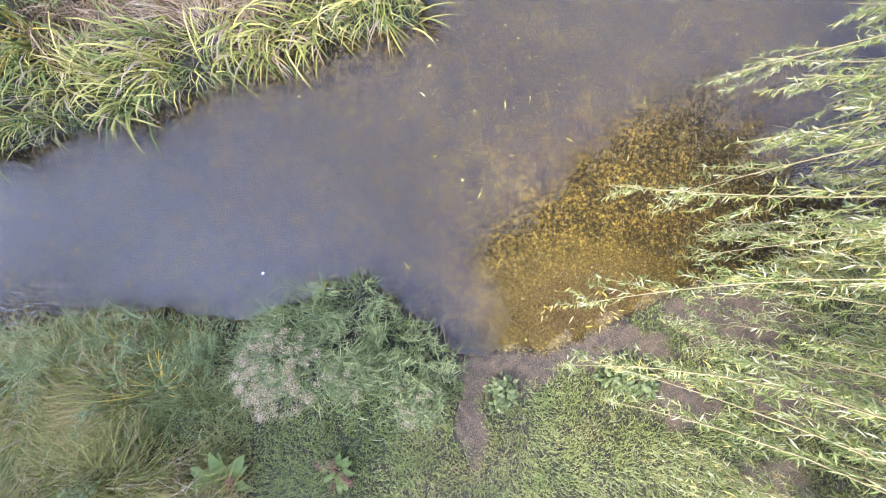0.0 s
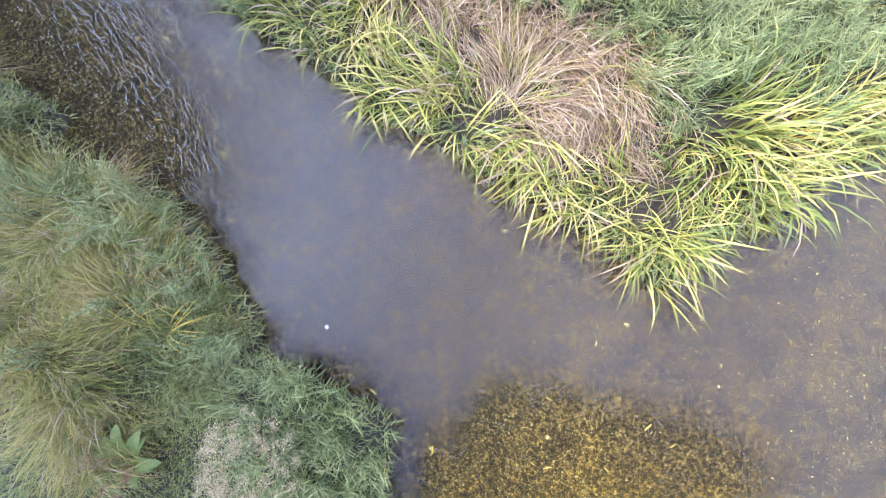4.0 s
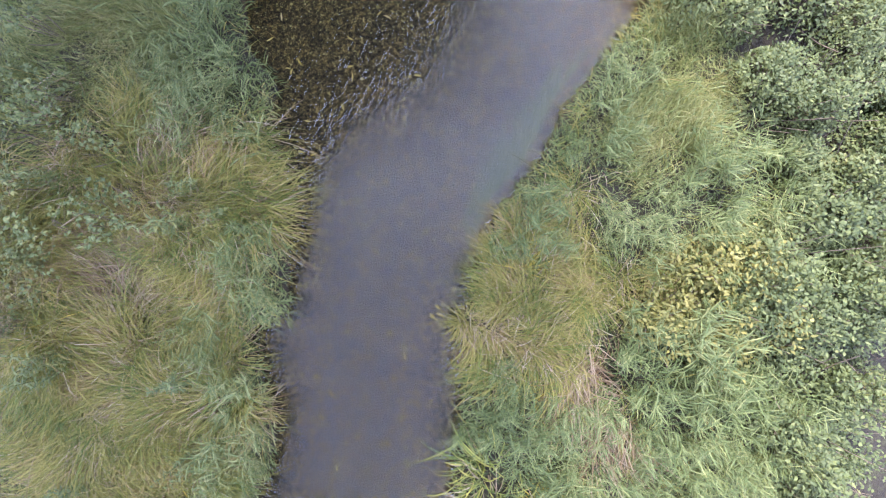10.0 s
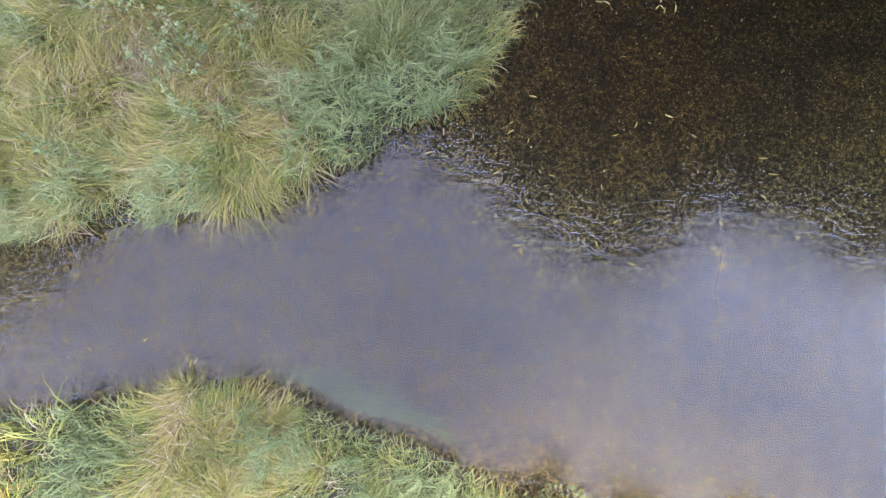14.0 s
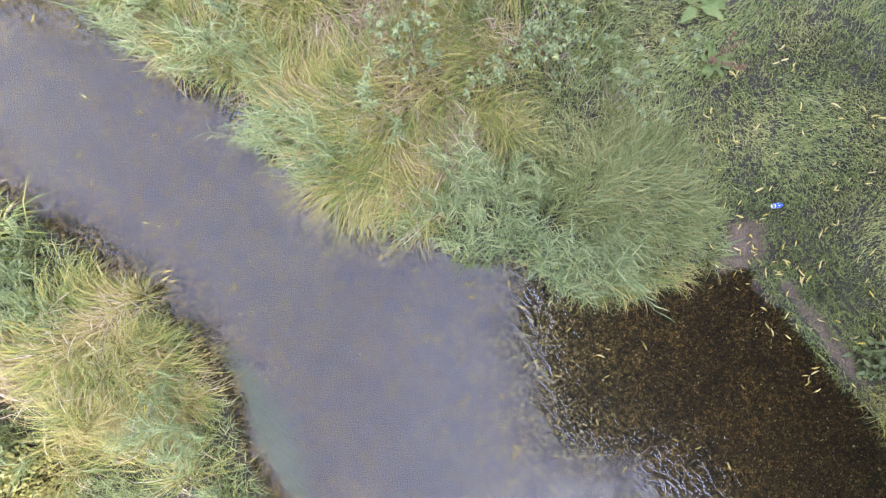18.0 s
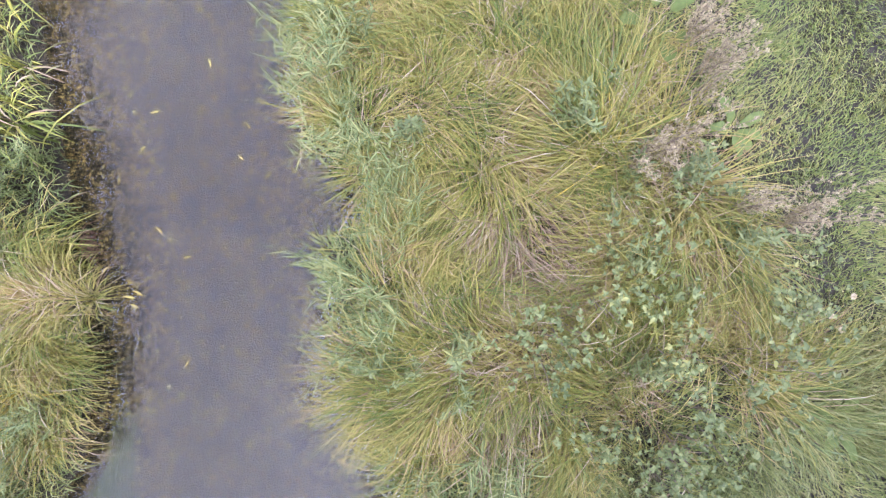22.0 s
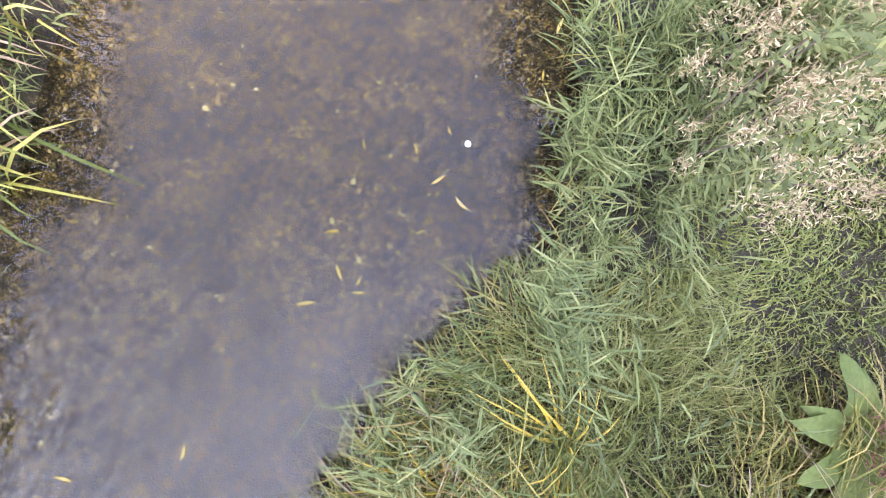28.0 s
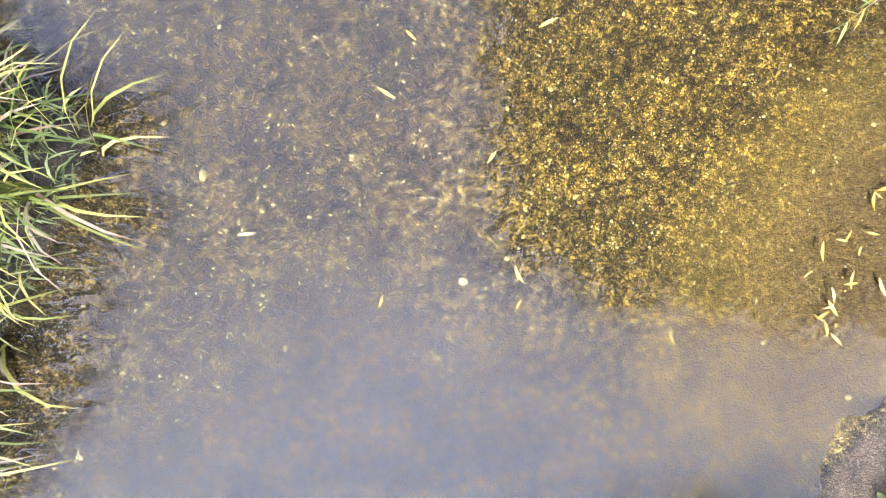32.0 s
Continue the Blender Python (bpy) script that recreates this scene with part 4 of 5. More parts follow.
for x, y in far_reeds:
    k = 105
    a = rng.uniform(0, 6.28, k)
    d = 0.2 * np.sqrt(rng.random(k))
    h = rng.uniform(0.2, 0.6, k)
    root = np.stack([x + d * np.cos(a), y + d * np.sin(a), float(field(F_Z, x, y)) + h], 1)
    sets.append(blades(root, float(flow(np.array([x]), np.array([y]))[0]) + rng.normal(0, 1.2, k), rng.normal(0.6, 0.3, k), rng.uniform(0.12, 0.21, k), rng.uniform(0.009, 0.014, k), rng.uniform(0.5, 1.3, k), LANCE))
if sets:
    tagged(new("reed_grass_cover", quad_mesh("reed_grass_cover", *joined(sets), M_REED)), "blue-green reed grass covering the bank away from the shore", "reed grass", kind="stuff")

# ---- lobed-leaf weeds on the south bank ----


def lobed_leaves(root, az, tilt, size, gen):
    """Three-pointed leaves, each of three joined lobes."""
    sets = []
    for off, ln in ((-1.0, 0.7), (0.0, 1.0), (1.0, 0.7)):
        sets.append(blades(root, az + off, tilt, size * ln, size * 0.42, np.full(len(root), 0.6), (0.35, 1.0, 0.6, 0.04), 0.5, gen))
    return joined(sets)


def forb_model(i):
    gen = np.random.default_rng(400 + i)
    t = empty("lobed_leaf_weed", 0, 0, 0, "tall pale green weed with lobed leaves among sedge", "weed", "lobed-leaf weeds on the bank")
    part("stem", quad_mesh("stem", *stems(6, 0.25, 0.55, gen), M_STEM), t, kind="stuff")
    for s in range(6):
        a, ln = gen.uniform(0, 6.28), gen.uniform(0.25, 0.5)
        k = 13
        u = gen.uniform(0.15, 1, k)
        root = np.stack([ln * u * math.cos(a) + gen.normal(0, 0.04, k), ln * u * math.sin(a) + gen.normal(0, 0.04, k), 0.36 + 0.28 * u + gen.normal(0, 0.09, k)], 1)
        part("leafy_shoot", quad_mesh("leafy_shoot", *lobed_leaves(root, a + gen.normal(0, 1.0, k), gen.normal(0.15, 0.25, k), gen.uniform(0.032, 0.068, k), gen), M_FORB), t, kind="stuff")
    return t


FORB = [(-6.25, -3.88), (-7.1, -3.05), (-7.33, -3.47), (-7.09, -3.94), (-7.93, -3.95), (-7.83, -4.37), (-8.11, -4.7), (-7.64, -4.83), (-7.26, -5.16), (-6.98, -5.34),
        (-6.6, -5.43), (-6.43, -4.26), (-8.39, -4.61), (-7.0, -3.19), (-7.83, -4.98), (-6.32, -3.75), (-6.7, -3.9), (-6.85, -4.1), (-6.59, -4.25), (-6.85, -3.17),
        (-5.9, -4.46), (-6.15, -4.6), (-6.7, -5.11), (-6.5, -4.67), (-7.06, -3.6), (-8.36, -4.96), (-8.08, -4.8), (-7.5, -3.5), (-7.2, -4.6), (-8.5, -5.15), (-9.1, -5.05)]
for i, spots in enumerate(split_spots(FORB[::2], 3)):
    place(forb_model(i), spots, size=(0.85, 1.25))

# ---- leafy herbs that stand in the sedge ----


def herb_model(i):
    gen = np.random.default_rng(450 + i)
    t = empty("willowherb", 0, 0, 0, "grey-green willowherb with narrow leaves among sedge", "willowherb", "willowherbs among the sedge")
    for s in range(5):
        a, lean, h = gen.uniform(0, 6.28), gen.uniform(0.05, 0.5), gen.uniform(0.5, 0.85)
        o = gen.normal(0, 0.07, 2)
        k = 26
        u = np.concatenate([[0, 0.5, 1.0], np.linspace(0.3, 1.0, k)])
        line = np.stack([o[0] + lean * h * u * u * math.cos(a), o[1] + lean * h * u * u * math.sin(a), h * u], 1)
        az = gen.uniform(0, 6.28) + np.arange(k) * 2.4 + gen.normal(0, 0.4, k)
        leaf = blades(line[3:], az, gen.normal(0.45, 0.2, k), gen.uniform(0.07, 0.13, k) * (1.25 - 0.6 * u[3:]), gen.uniform(0.014, 0.022, k), gen.uniform(0.4, 1.0, k), (0.3, 1.0, 0.75, 0.05), 0.3, gen)
        part("leafy_stem", quad_mesh("leafy_stem", *joined([tube([tuple(p) for p in line[:3]], [0.004, 0.003, 0.002], 4), leaf]), M_FORB), t)
    return t


herb_spots = [p for p in grid_spots(0, 0.55, 200, box=(-9.0, -3.6, -5.0, -1.0)) if hump(*p) > 0.6]
for i, spots in enumerate(split_spots(herb_spots, 2)):
    if spots:
        place(herb_model(i), spots, size=(0.8, 1.1))

# ---- docks ----


def dock_model(i, leaves=11, size=0.3, red=False, label="broad-leaved dock rosette on short grass", reach=0.05, sides=0.17):
    gen = np.random.default_rng(500 + i)
    t = empty("dock_plant", 0, 0, 0, label, "dock", "dock plants")
    for s in range(leaves):
        a = s * 2.4 + gen.normal(0, 0.2)
        ln = size * gen.uniform(0.7, 1.15)
        k = 9
        u = np.linspace(0, 1, k)
        e = 0.75 - 1.0 * u
        r = np.concatenate([[0], np.cumsum(np.cos((e[1:] + e[:-1]) / 2))]) * ln / (k - 1) + reach
        z = 0.05 + np.concatenate([[0], np.cumsum(np.sin((e[1:] + e[:-1]) / 2))]) * ln / (k - 1)
        w = ln * sides * np.sin(np.pi * np.clip(u * 0.93 + 0.07, 0, 1)) ** 0.8 + 0.004
        vs, qs = [], []
        for j in range(k):
            for c in (-1, -0.5, 0, 0.5, 1):
                wave = 0.014 * math.sin(9 * u[j] + 2 * c + s) * abs(c) + 0.12 * w[j] * abs(c)
                px, py = r[j], c * w[j]
                vs.append((px * math.cos(a) - py * math.sin(a), px * math.sin(a) + py * math.cos(a), z[j] + wave))
            if j:
                for c in range(4):
                    o = (j - 1) * 5 + c
                    qs.append((o, o + 1, o + 6, o + 5))
        part("leaf", quad_mesh("leaf", vs, qs, M_DOCK, True), t)
    if red:
        sets = []
        for s in range(5):
            a = gen.uniform(0, 6.28)
            k = 60
            u = gen.uniform(0.2, 1, k)
            root = np.stack([0.3 * u * math.cos(a) + gen.normal(0, 0.02, k), 0.3 * u * math.sin(a) + gen.normal(0, 0.02, k), 0.1 + 0.3 * u], 1)
            sets.append(blades(root, gen.uniform(0, 6.28, k), gen.normal(0.3, 0.5, k), gen.uniform(0.02, 0.04, k), gen.uniform(0.01, 0.018, k), np.full(k, 0.4), OVAL, 0.5, gen))
        part("seed_stalk", quad_mesh("seed_stalk", *joined(sets), M_RED), t, "rust-red dried seed stalks", kind="stuff")
    return t


place(dock_model(0, 13, 0.40, True, "large dock rosette with rust-red seed stalks on grass"), [(-2.4, -2.82)], size=(1.0, 1.0), sink=-0.10)
place(dock_model(5, 6, 0.24, label="pale broad-leaved dock spreading on short grass", reach=0.16, sides=0.26), [(-4.44, -4.15)], size=(1.0, 1.0), sink=-0.16)
place(dock_model(1, 7, 0.28), [(-8.75, -6.4), (-7.75, -6.2), (-5.2, -5.0)], size=(0.85, 1.1))
place(dock_model(2, 9, 0.24, True, "small dock with rust-red seed stalks on grass"), [(-7.85, -6.7), (-7.5, -7.1), (-9.4, -6.2), (-1.0, -2.75)], size=(0.8, 1.0))

# ---- brown mugwort spikes ----


def mugwort_model(i):
    gen = np.random.default_rng(600 + i)
    t = empty("mugwort", 0, 0, 0, "tall grey-brown mugwort gone to seed, standing in grass", "mugwort", "mugworts gone to seed")
    for s in range(8):
        a, lean, h = gen.uniform(0, 6.28), gen.uniform(0.08, 0.4), gen.uniform(0.65, 1.05)

        def at(u):
            return np.array([lean * h * u ** 1.5 * math.cos(a), lean * h * u ** 1.5 * math.sin(a), h * u])
        st = part("stalk", quad_mesh("stalk", *tube([at(u) for u in (0, 0.35, 0.7, 1)], [0.004, 0.0035, 0.003, 0.0012], 4), M_STEM), t)
        seeds_, wood = [], []
        for b in range(17):
            u = 0.38 + 0.6 * b / 17
            foot, way, ln = at(u), b * 2.4 + gen.normal(0, 0.3), 0.12 * (1.12 - u) + 0.02
            tip = foot + np.array([0.75 * ln * math.cos(way), 0.75 * ln * math.sin(way), 0.75 * ln])
            wood.append(tube([foot, (foot + tip) / 2 + np.array([0, 0, -0.004]), tip], [0.0016, 0.0012, 0.0007], 3))
            k = int(12 + ln * 170)
            w = gen.uniform(0.15, 1, k)[:, None]
            root = foot * (1 - w) + tip * w + gen.normal(0, 0.003, (k, 3))
            seeds_.append(blades(root, gen.uniform(0, 6.28, k), gen.normal(0.4, 0.5, k), gen.uniform(0.008, 0.02, k), gen.uniform(0.004, 0.008, k), np.full(k, 0.5), (0.3, 1.0, 0.1), 0.6, gen))
        part("side_twig", quad_mesh("side_twig", *joined(wood), M_STEM), st, kind="stuff")
        part("seed_spike", quad_mesh("seed_spike", *joined(seeds_), M_MUGWORT), st, kind="stuff")
    return t


place(mugwort_model(0), [(-4.6, -4.4), (-4.8, -4.5), (-6.05, -5.3)], size=(0.95, 1.15))
place(mugwort_model(1), [(-5.6, -4.05), (-5.05, -4.5), (-5.95, -4.95), (-5.5, -4.25)], size=(0.8, 1.0))

# ---- the fluffy seeding bush at the bend ----


def seed_bush(i, r, h, heads):
    gen = np.random.default_rng(700 + i)
    t = bush_model(20 + i, r, h, 800, (0.05, 0.10), (0.012, 0.022), M_FORB, "leafy bush with white fluffy seed heads on the bank", "bush", "seeding_bush", "seeding bushes at the bend")
    for s in range(heads):
        a, d = gen.uniform(0, 6.28), r * math.sqrt(gen.random()) * 0.85
        c = (d * math.cos(a), d * math.sin(a), h * (1.0 - 0.45 * (d / r) ** 2) + gen.normal(0.03, 0.05))
        k = 70
        root = np.tile(c, (k, 1)) + gen.normal(0, 0.028, (k, 3))
        v, q = blades(root, gen.uniform(0, 6.28, k), gen.uniform(-0.2, 1.3, k), gen.uniform(0.013, 0.028, k), gen.uniform(0.004, 0.007, k), np.full(k, 0.6), (0.5, 1.0, 0.3), 0.8, gen)
        part("seed_head", quad_mesh("seed_head", v, q, M_FLUFF), t, "white fluffy seed head", kind="stuff")
    return t


place(seed_bush(0, 0.62, 1.15, 85), [(-1.5, -1.35)], size=(1.0, 1.0))
place(seed_bush(1, 0.35, 0.75, 9), [(0.05, -1.75), (-0.75, -1.55)], size=(0.95, 1.0))
place(bush_model(30, 0.3, 0.3, 160, (0.08, 0.14), (0.04, 0.07), M_FORB, "pale green leafy burdock seedling beside bare mud", "burdock", "burdock", "burdocks beside bare mud"), [(1.12, -1.88), (2.75, -1.6), (3.0, -1.75), (-13.8, -6.0), (-13.5, -5.85), (-14.0, -6.3)], size=(0.85, 1.0))

# ---- water weed ----
k = 1500
u = rng.random(k)
x = -8.8 - 2.7 * u + rng.normal(0, 0.1, k)
y = 0.86 + 0.62 * u * u + rng.normal(0.02, 0.15, k) - 0.12 * np.sin(np.pi * u)
v, q = blades(np.stack([x, y, np.full(k, 0.02)], 1), rng.normal(0.15, 0.2, k), rng.uniform(0.02, 0.09, k), rng.uniform(0.3, 0.6, k), rng.uniform(0.003, 0.007, k), rng.uniform(0.0, 0.1, k), GRASS, 0.1)
v[:, 2] = np.minimum(v[:, 2], WATER_Z - 0.012)
tagged(new("water_weed_bed", quad_mesh("water_weed_bed", v, q, M_WEED)), "green trailing water weed under the surface beside the bank", "water weed", kind="stuff")

k = 260
a0 = rng.normal(-1.9, 0.5, k)
v, q = blades(np.stack([-6.9 + rng.normal(0, 0.08, k), 1.38 + rng.normal(0, 0.05, k), np.full(k, 0.05)], 1), a0, rng.uniform(-0.02, 0.06, k), rng.uniform(0.15, 0.35, k), rng.uniform(0.003, 0.006, k), rng.uniform(0.0, 0.1, k), GRASS, 0.1)
v[:, 2] = np.clip(v[:, 2], 0.03, WATER_Z - 0.008)
tagged(new("root_tuft", quad_mesh("root_tuft", v, q, M_ROOT)), "pinkish-brown fibrous roots trailing in the water from the bank", "roots", kind="stuff")

# dark tuft added on the bed where the water mirrors the drone
k = 150
v, q = blades(np.stack([-2.22 + rng.normal(0, 0.07, k), -0.18 + rng.normal(0, 0.05, k), np.full(k, 0.01)], 1), rng.uniform(0, 6.28, k), rng.uniform(0.1, 0.6, k), rng.uniform(0.03, 0.07, k), rng.uniform(0.003, 0.007, k), rng.uniform(0.2, 0.8, k), GRASS, 0.3)
v[:, 2] = np.clip(v[:, 2], 0.0, WATER_Z - 0.008)
tagged(new("sunken_moss_tuft", quad_mesh("sunken_moss_tuft", v, q, M_DRONE_IMAGE)), "dark brown tuft on the stream bed, copying the drone's mirror image", "moss", kind="stuff")

# ---- willows ----


def strand_mesh(i, length=3.6):
    """A hanging willow branch: a thin yellow stem with side twigs; its leaves are a mesh of their own."""
    gen = np.random.default_rng(800 + i)
    us = np.linspace(0, 1, 9)
    bend = gen.uniform(0.3, 1.3)
    wob = gen.normal(0, 0.25, 2)

    def at(u):
        return np.array([bend * u ** 2.0 + 0.08 * math.sin(5 * u + i), wob[0] * math.sin(3 * u) + wob[1] * u, -length * u * (1 - 0.10 * u)])
    wood = [tube([at(u) for u in us], [0.008 * (1 - 0.8 * u) + 0.0012 for u in us], 5)]
    leaves = []
    for s in range(22):
        u0 = 0.12 + 0.86 * s / 22 + gen.normal(0, 0.015)
        b = at(u0)
        tl = gen.uniform(0.35, 0.8) * (1.1 - 0.4 * u0)
        a = gen.uniform(0, 6.28)
        out = gen.uniform(0.15, 0.45)
        tip = b + np.array([out * tl * math.cos(a) + 0.22 * tl, out * tl * math.sin(a), -tl])
        mid = b + np.array([0.7 * out * tl * math.cos(a), 0.7 * out * tl * math.sin(a), -0.4 * tl])
        wood.append(tube([b, mid, tip], [0.0035, 0.0025, 0.001], 3))
        k = int(18 + tl * 50)
        w = gen.uniform(0.1, 1.0, k)[:, None]
        root = (1 - w) ** 2 * b + 2 * w * (1 - w) * mid + w ** 2 * tip
        leaves.append(blades(root, gen.uniform(0, 6.28, k), gen.normal(-0.5, 0.45, k), gen.uniform(0.055, 0.095, k), gen.uniform(0.008, 0.0125, k), gen.uniform(0.2, 0.7, k), (0.2, 1.0, 0.7, 0.05), 0.6, gen))
    return quad_mesh("branch", *joined(wood), M_TWIG), quad_mesh("foliage", *joined(leaves), M_WILLOW)


STRANDS = [strand_mesh(i) for i in range(6)]


def willow(x, y, r, top, label, strands, crown_leaves, seed, gaps=0.2):
    gen = np.random.default_rng(seed)
    z0 = float(field(F_Z, x, y)) - 0.05
    t = empty("willow_tree", x, y, z0, label, "willow tree", "willow trees by the stream")
    part("trunk", quad_mesh("trunk", *tube([(0, 0, 0), (0.1, 0.05, 1.2), (-0.05, 0.1, 2.6), (0, 0, 4.2)], [0.46, 0.34, 0.30, 0.24], 14), M_BARK, True), t)
    for k in range(9):
        a = k * 0.7 + gen.normal(0, 0.15)
        e = r * gen.uniform(0.55, 0.85)
        part("limb", quad_mesh("limb", *tube([(0, 0, 3.2 + 0.12 * k), (0.35 * e * math.cos(a), 0.35 * e * math.sin(a), 5.2), (0.75 * e * math.cos(a), 0.75 * e * math.sin(a), top - 1.2), (e * math.cos(a + 0.1), e * math.sin(a + 0.1), top - 1.6)], [0.17, 0.12, 0.07, 0.02], 8), M_BARK, True), t)
    n = crown_leaves
    a = gen.uniform(0, 6.28, n)
    d = r * gen.uniform(0, 1, n) ** 0.5 * (1 + 0.09 * np.sin(5 * a) + 0.05 * np.sin(11 * a + 2))
    roof = top - 2.2 * (d / r) ** 2
    low = np.where(d > 0.6 * r, 5.2, 5.6)
    z = low + (roof - low) * gen.random(n)
    # ragged rim, and gaps between the boughs
    d *= 1 + (0.34 * (value_noise(a * r, z, 0.8, seed) - 0.62) + gen.normal(0, 0.025, n)) * (d / r) ** 2
    bough = value_noise(x + d * np.cos(a) + 0.15 * z, y + d * np.sin(a) + 0.1 * z, 0.55, seed + 1)
    leafy = bough > gaps * (0.4 + 0.6 * d / r) + gen.normal(0, 0.05, n)
    a, d, z = a[leafy], d[leafy], z[leafy]
    n = len(a)
    v, q = blades(np.stack([d * np.cos(a), d * np.sin(a), z], 1), gen.uniform(0, 6.28, n), gen.normal(-0.4, 0.5, n), gen.uniform(0.2, 0.36, n), gen.uniform(0.06, 0.10, n), gen.uniform(0.2, 0.7, n), (0.2, 1.0, 0.05), 0.8, gen)
    part("crown", quad_mesh("crown", v, q, M_WILLOW), t, kind="stuff")
    for k, (a, d, z) in enumerate(strands):
        bm, fm = STRANDS[k % len(STRANDS)]
        m = Matrix.LocRotScale((d * math.cos(a), d * math.sin(a), z - z0), Euler((gen.normal(0, 0.06), gen.normal(0, 0.06), a + gen.normal(0, 0.35))), None)
        b = part("hanging_branch", bm, t, "", m)
        part("foliage", fm, b, kind="stuff")
    return t


east = []
for k in range(100):
    a = radians(112 + 140 * (k + random.random()) / 100)
    east.append((a, random.uniform(3.0, 4.75), random.uniform(4.3, 5.0)))
willow(7.7, -1.6, 5.9, 9.4, "tall weeping willow trailing yellow-green branches over the stream", east, 40000, 41)
west = [(radians(60 + 50 * (k + random.random()) / 10), random.uniform(4.2, 5.2), random.uniform(6.4, 7.2)) for k in range(10)]
willow(-16.0, -9.5, 7.0, 13.5, "weeping willow beyond the pool with dense dark crown", west, 150000, 42)
willow(-23.5, -8.5, 5.5, 10.5, "weeping willow downstream with dense dark crown", [], 90000, 43, 0.26)

# ---- fallen willow leaves ----


def fallen_mesh(i):
    gen = np.random.default_rng(900 + i)
    ln = 0.10
    us = np.linspace(0, 1, 6)
    c = gen.normal(0, 0.5)
    vs, qs = [], []
    for j, u in enumerate(us):
        w = 0.009 * math.sin(math.pi * min(1, u * 0.9 + 0.06)) + 0.0006
        px, py = ln * (u - 0.5), c * 0.02 * (u - 0.5) ** 2 * 4
        for s in (-1, 0, 1):
            vs.append((px, py + s * w, 0.002 * abs(s) + 0.004 * math.sin(4 * u + i)))
        if j:
            for s in range(2):
                o = (j - 1) * 3 + s
                qs.append((o, o + 1, o + 4, o + 3))
    return quad_mesh("fallen_leaf", vs, qs, M_FALLEN, True)


FALLEN = [fallen_mesh(i) for i in range(5)]


def drop_leaves(count, cx, cy, rx, ry, label, group):
    for k in range(count):
        a, d = random.uniform(0, 6.28), math.sqrt(random.random())
        x, y = cx + rx * d * math.cos(a), cy + ry * d * math.sin(a)
        z = max(float(field(F_Z, x, y)), WATER_Z)
        if float(field(F_WET, x, y)) < 0 and bare(x, y) < 0.3:
            z += 0.09
        ob = new("fallen_leaf", FALLEN[random.randrange(5)])
        s = random.uniform(0.6, 1.25)
        ob.matrix_basis = Matrix.LocRotScale((x, y, z + 0.004), Euler((random.gauss(0, 0.12), random.gauss(0, 0.12), random.uniform(0, 6.28))), (s, s, s))
        tagged(ob, label, "fallen leaf", group)


drop_leaves(30, 2.35, -0.75, 0.75, 0.3, "yellow willow leaf lying at the water's edge", "fallen leaves at the beach")
drop_leaves(70, -12.2, -5.4, 1.6, 0.6, "pale dry willow leaf on mud at the pool", "fallen leaves at the pool")
drop_leaves(70, -11.6, -6.4, 2.2, 1.0, "pale dry willow leaf on short grass", "fallen leaves on the grass")
drop_leaves(40, -10.5, -2.2, 1.8, 1.6, "willow leaf floating on the stream", "floating leaves")
drop_leaves(30, -13.0, -2.6, 2.4, 1.8, "willow leaf floating on the stream", "floating leaves")
drop_leaves(20, -6.0, 0.2, 3.4, 1.0, "yellow willow leaf sunk in the stream", "floating leaves")
drop_leaves(14, 0.6, 1.1, 2.6, 1.6, "yellow willow leaf sunk in the stream", "floating leaves")
drop_leaves(10, -2.3, -0.1, 1.2, 0.5, "yellow willow leaf sunk in the stream", "floating leaves")

# ---- bindweed flowers in the grass ----
v, q = blades(np.zeros((7, 3)), np.arange(7) * 0.9, np.full(7, 0.5), np.full(7, 0.035), np.full(7, 0.034), np.full(7, 0.6), OVAL, 0.1)
petal = quad_mesh("petal", v, q, M_FLUFF)
for fx0, fy0 in ((-6.47, -6.92), (-6.79, -5.92), (-6.9, -6.02), (-6.6, -6.1)):
    ob = tagged(new("bindweed_flower", petal), "small white bindweed flower in the grass", "flower", "bindweed flowers")
    ob.matrix_basis = pose(fx0, fy0, float(field(F_Z, fx0, fy0)) + 0.16, 0, 0, 40 * fx0)

# ---- drink can ----


def lathe(profile, sides=20):
    vs, qs = [], []
    for i, (r, z) in enumerate(profile):
        for j in range(sides):
            t = 2 * math.pi * j / sides
            vs.append((r * math.cos(t), r * math.sin(t), z))
        if i:
            for j in range(sides):
                o, u = (i - 1) * sides, i * sides
                qs.append((o + j, o + (j + 1) % sides, u + (j + 1) % sides, u + j))
    return np.array(vs), np.array(qs)


M_CAN = solid_material("blue_can_paint", [(0.3, (0.02, 0.06, 0.40)), (0.7, (0.03, 0.10, 0.55))], 30, 0.3, 0.05, 0.5)
M_ALU = solid_material("bare_aluminium", [(0.3, (0.6, 0.6, 0.62)), (0.7, (0.75, 0.75, 0.77))], 40, 0.3, 0.05, 0.9)
M_WHITE = solid_material("white_foam", [(0.3, (0.72, 0.72, 0.70)), (0.7, (0.85, 0.85, 0.83))], 60, 0.7, 0.3)
can = empty("drink_can", -11.3, -6.0, float(field(F_Z, -11.3, -6.0)) + 0.07, "crushed blue drink can lying on short grass", "can", turn=radians(152))
lay = pose(0, 0, 0, 78, 0, 0)
part("body", quad_mesh("body", *lathe([(0.004, 0.002), (0.024, 0.0), (0.031, 0.008), (0.033, 0.014), (0.0325, 0.05), (0.033, 0.1), (0.030, 0.108)]), M_CAN, True), can, "blue painted body", lay)
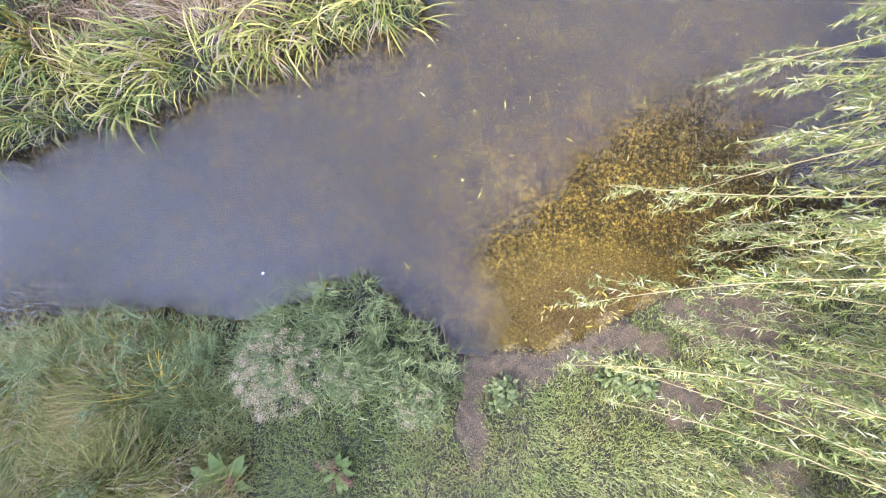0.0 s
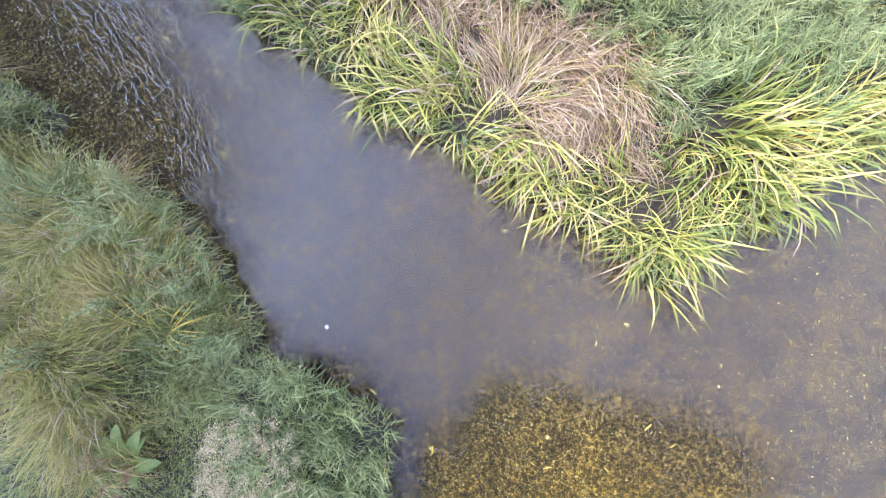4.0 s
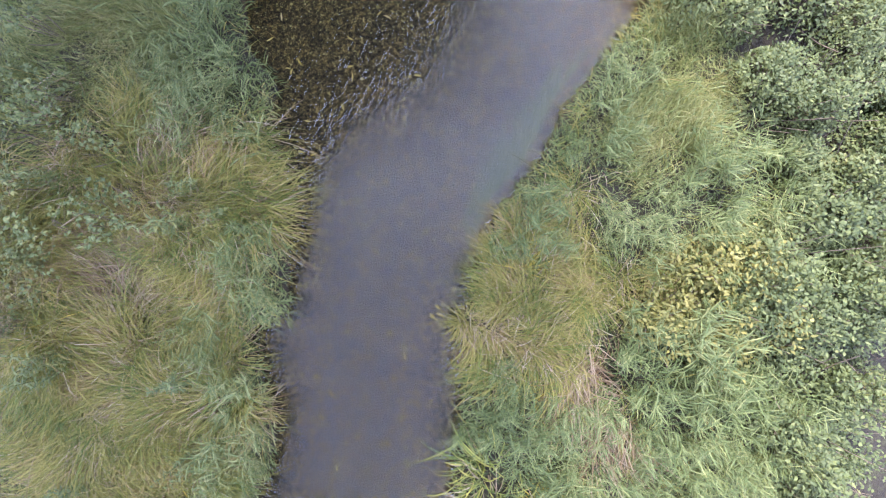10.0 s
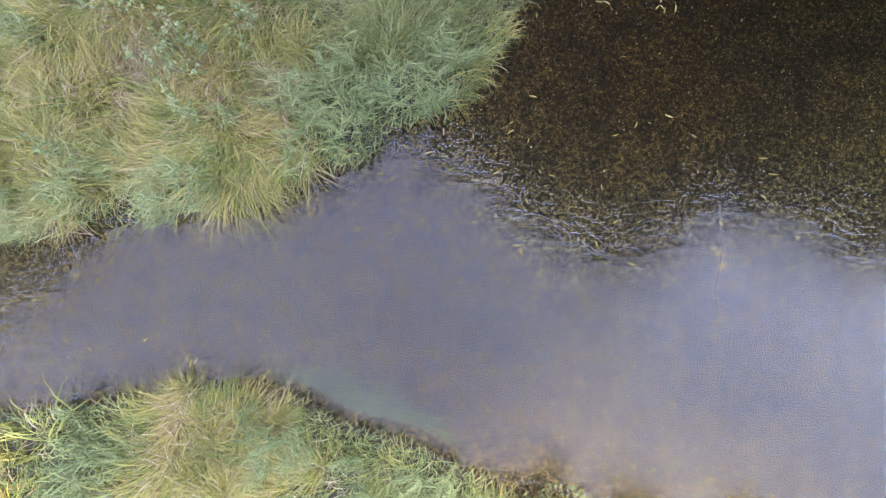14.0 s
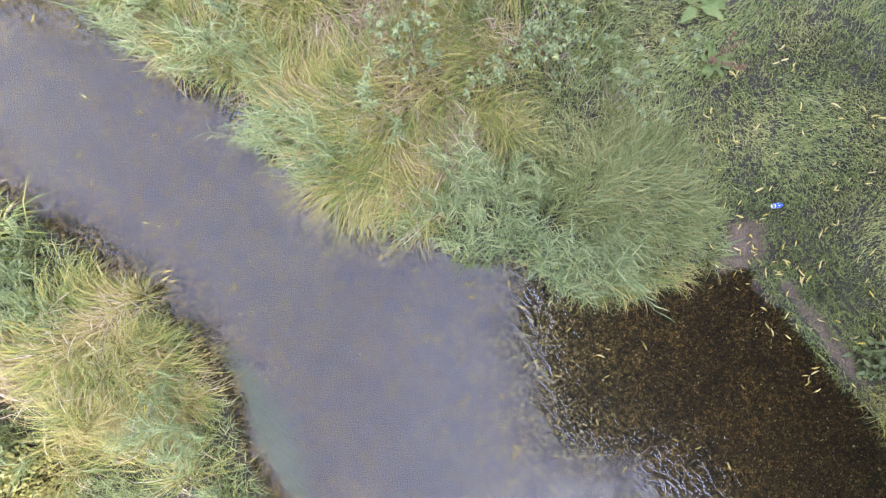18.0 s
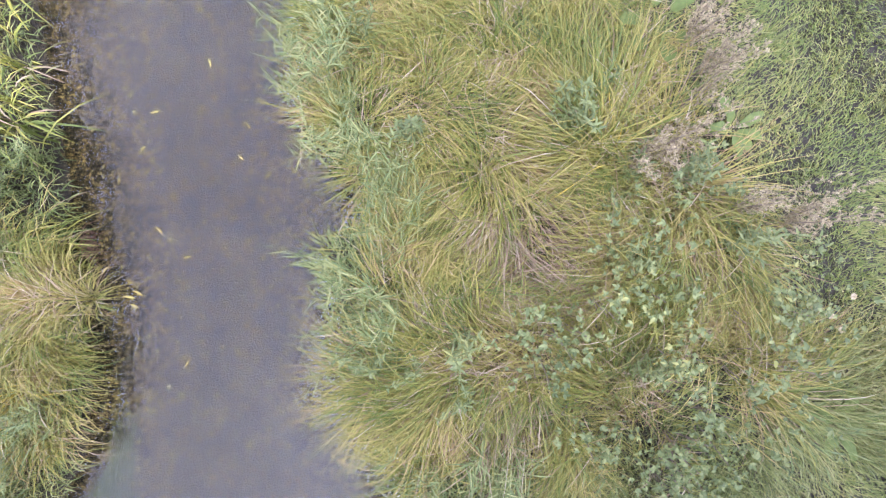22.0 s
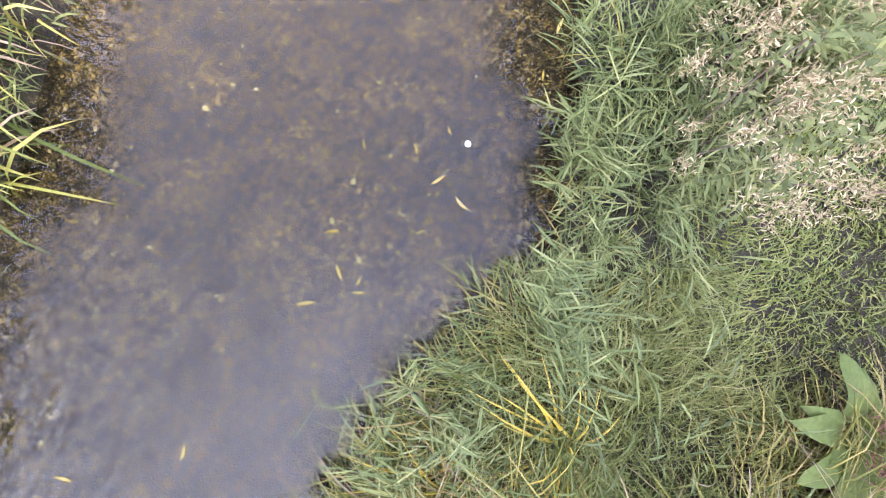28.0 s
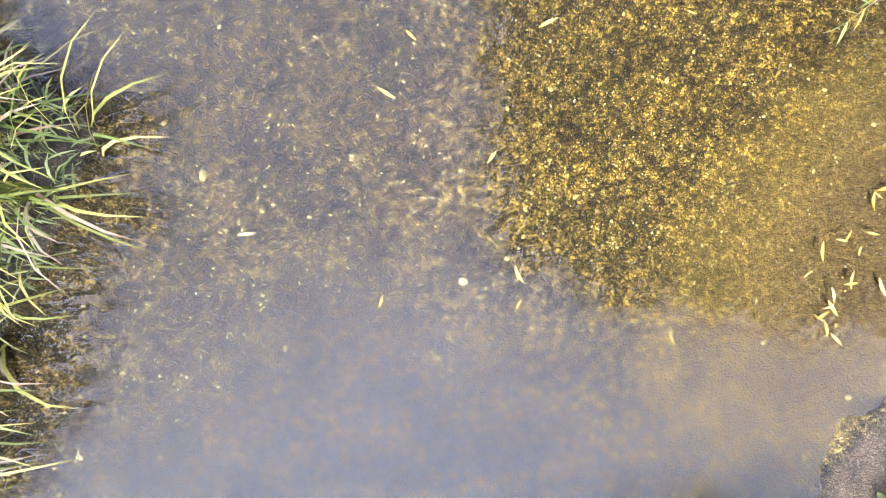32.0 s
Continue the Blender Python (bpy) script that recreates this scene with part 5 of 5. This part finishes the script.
part("lid", quad_mesh("lid", *lathe([(0.030, 0.108), (0.027, 0.115), (0.026, 0.1155), (0.024, 0.111), (0.001, 0.111)]), M_ALU, True), can, "bare metal lid", lay)
part("band", quad_mesh("band", *lathe([(0.0334, 0.055), (0.0334, 0.082)], 8), M_WHITE, True), can, "pale emblem patch", lay)

# ---- a scrap of white foam afloat ----
bm = bmesh.new()
bmesh.ops.create_icosphere(bm, subdivisions=2, radius=0.023)
for vert in bm.verts:
    vert.co.z *= 0.5
    vert.co *= 1 + 0.25 * noise.noise(vert.co * 30)
me = bpy.data.meshes.new("white_scrap")
bm.to_mesh(me)
bm.free()
me.materials.append(M_WHITE)
scrap = tagged(new("white_scrap", me), "scrap of white foam floating beside the bank", "litter")
scrap.location = (-2.19, -0.22, WATER_Z + 0.008)

# ---- a sunken twig with yellow leaves ----
twig = empty("sunken_branch", -14.6, -1.6, 0.03, "thin sunken branch with a few yellow leaves in the stream", "branch", turn=radians(95))
part("stem", quad_mesh("stem", *tube([(-0.9, 0, 0.03), (-0.3, 0.05, 0.05), (0.3, -0.03, 0.05), (0.9, 0.06, 0.04)], [0.009, 0.008, 0.006, 0.003], 6), M_STEM, True), twig)
for k in range(14):
    m = Matrix.LocRotScale((random.uniform(-0.8, 0.9), random.gauss(0, 0.05), 0.062), Euler((0, 0, random.uniform(0, 6.28))), (0.7, 1.6, 1))
    part("leaf", FALLEN[k % 5], twig, "", m)

# ---- pebbles on the bed: the nearest as pieces of the ground, the rest in one ----


def pebble_mesh(i):
    gen = np.random.default_rng(1000 + i)
    prof = [(1.0, -0.05), (0.45, 0.5)]
    v, q = lathe(prof, 6)
    q = np.concatenate([q, [(6, 7, 8, 9), (6, 9, 10, 11)]])
    v = v * (1 + gen.normal(0, 0.08, (len(v), 1)))
    return v * np.array([1.0, gen.uniform(0.6, 0.9), gen.uniform(0.45, 0.7)]), q


SHAPES = [pebble_mesh(i) for i in range(6)]


def pebble_spots(n, x0, x1, y0, y1):
    x, y = rng.uniform(x0, x1, n), rng.uniform(y0, y1, n)
    ok = field(F_WET, x, y) > 0.1
    return x[ok], y[ok]


x, y = pebble_spots(360000, -17, 6.5, -5.5, 8)
keep = rng.random(len(x)) < np.clip(0.6 + 0.3 * np.sin(1.3 * x + y) + 0.35 * np.sin(7 * x - 5.1 * y) * np.sin(6 * y + 3 * x), 0.1, 1)
keep &= rng.random(len(x)) > 0.75 * silt_at(x, y)
keep &= (rng.random(len(x)) < 0.3) | (np.hypot((x + 13.0) / 2.6, (y + 4.6) / 1.7) > 1.3)
x, y = x[keep], y[keep]
size = 0.0053 * np.exp(rng.normal(0, 0.42, len(x))) * (1 + 0.3 * np.clip((-3.5 - x) / 4, 0, 1))
turn = rng.uniform(0, 6.28, len(x))
kind = rng.integers(0, 6, len(x))
zz = field(F_Z, x, y)
sets = []
for k, (v, q) in enumerate(SHAPES):
    s = kind == k
    c, d = np.cos(turn[s])[:, None], np.sin(turn[s])[:, None]
    vv = np.stack([c * v[:, 0] - d * v[:, 1], d * v[:, 0] + c * v[:, 1], np.broadcast_to(v[:, 2], (s.sum(), len(v)))], 2) * size[s][:, None, None]
    vv += np.stack([x[s], y[s], zz[s]], 1)[:, None, :]
    qq = q[None] + np.arange(s.sum())[:, None, None] * len(v)
    sets.append((vv.reshape(-1, 3), qq.reshape(-1, 4)))
gravel = part("gravel", quad_mesh("gravel", *joined(sets), M_STONE, True), ground, "loose golden-brown gravel")
gravel["kind"] = "stuff"
STONES = [quad_mesh("stone", v, q, M_STONE, True) for v, q in SHAPES]
x, y = pebble_spots(900, -4.5, 4.0, -1.2, 3.4)
for k in range(min(290, len(x))):
    s = 0.012 * math.exp(random.gauss(0, 0.4))
    part("stone", STONES[k % 6], ground, "", Matrix.LocRotScale((x[k], y[k], float(field(F_Z, x[k], y[k])) + 0.2 * s), Euler((0, 0, random.uniform(0, 6.28))), (s, s, s)))
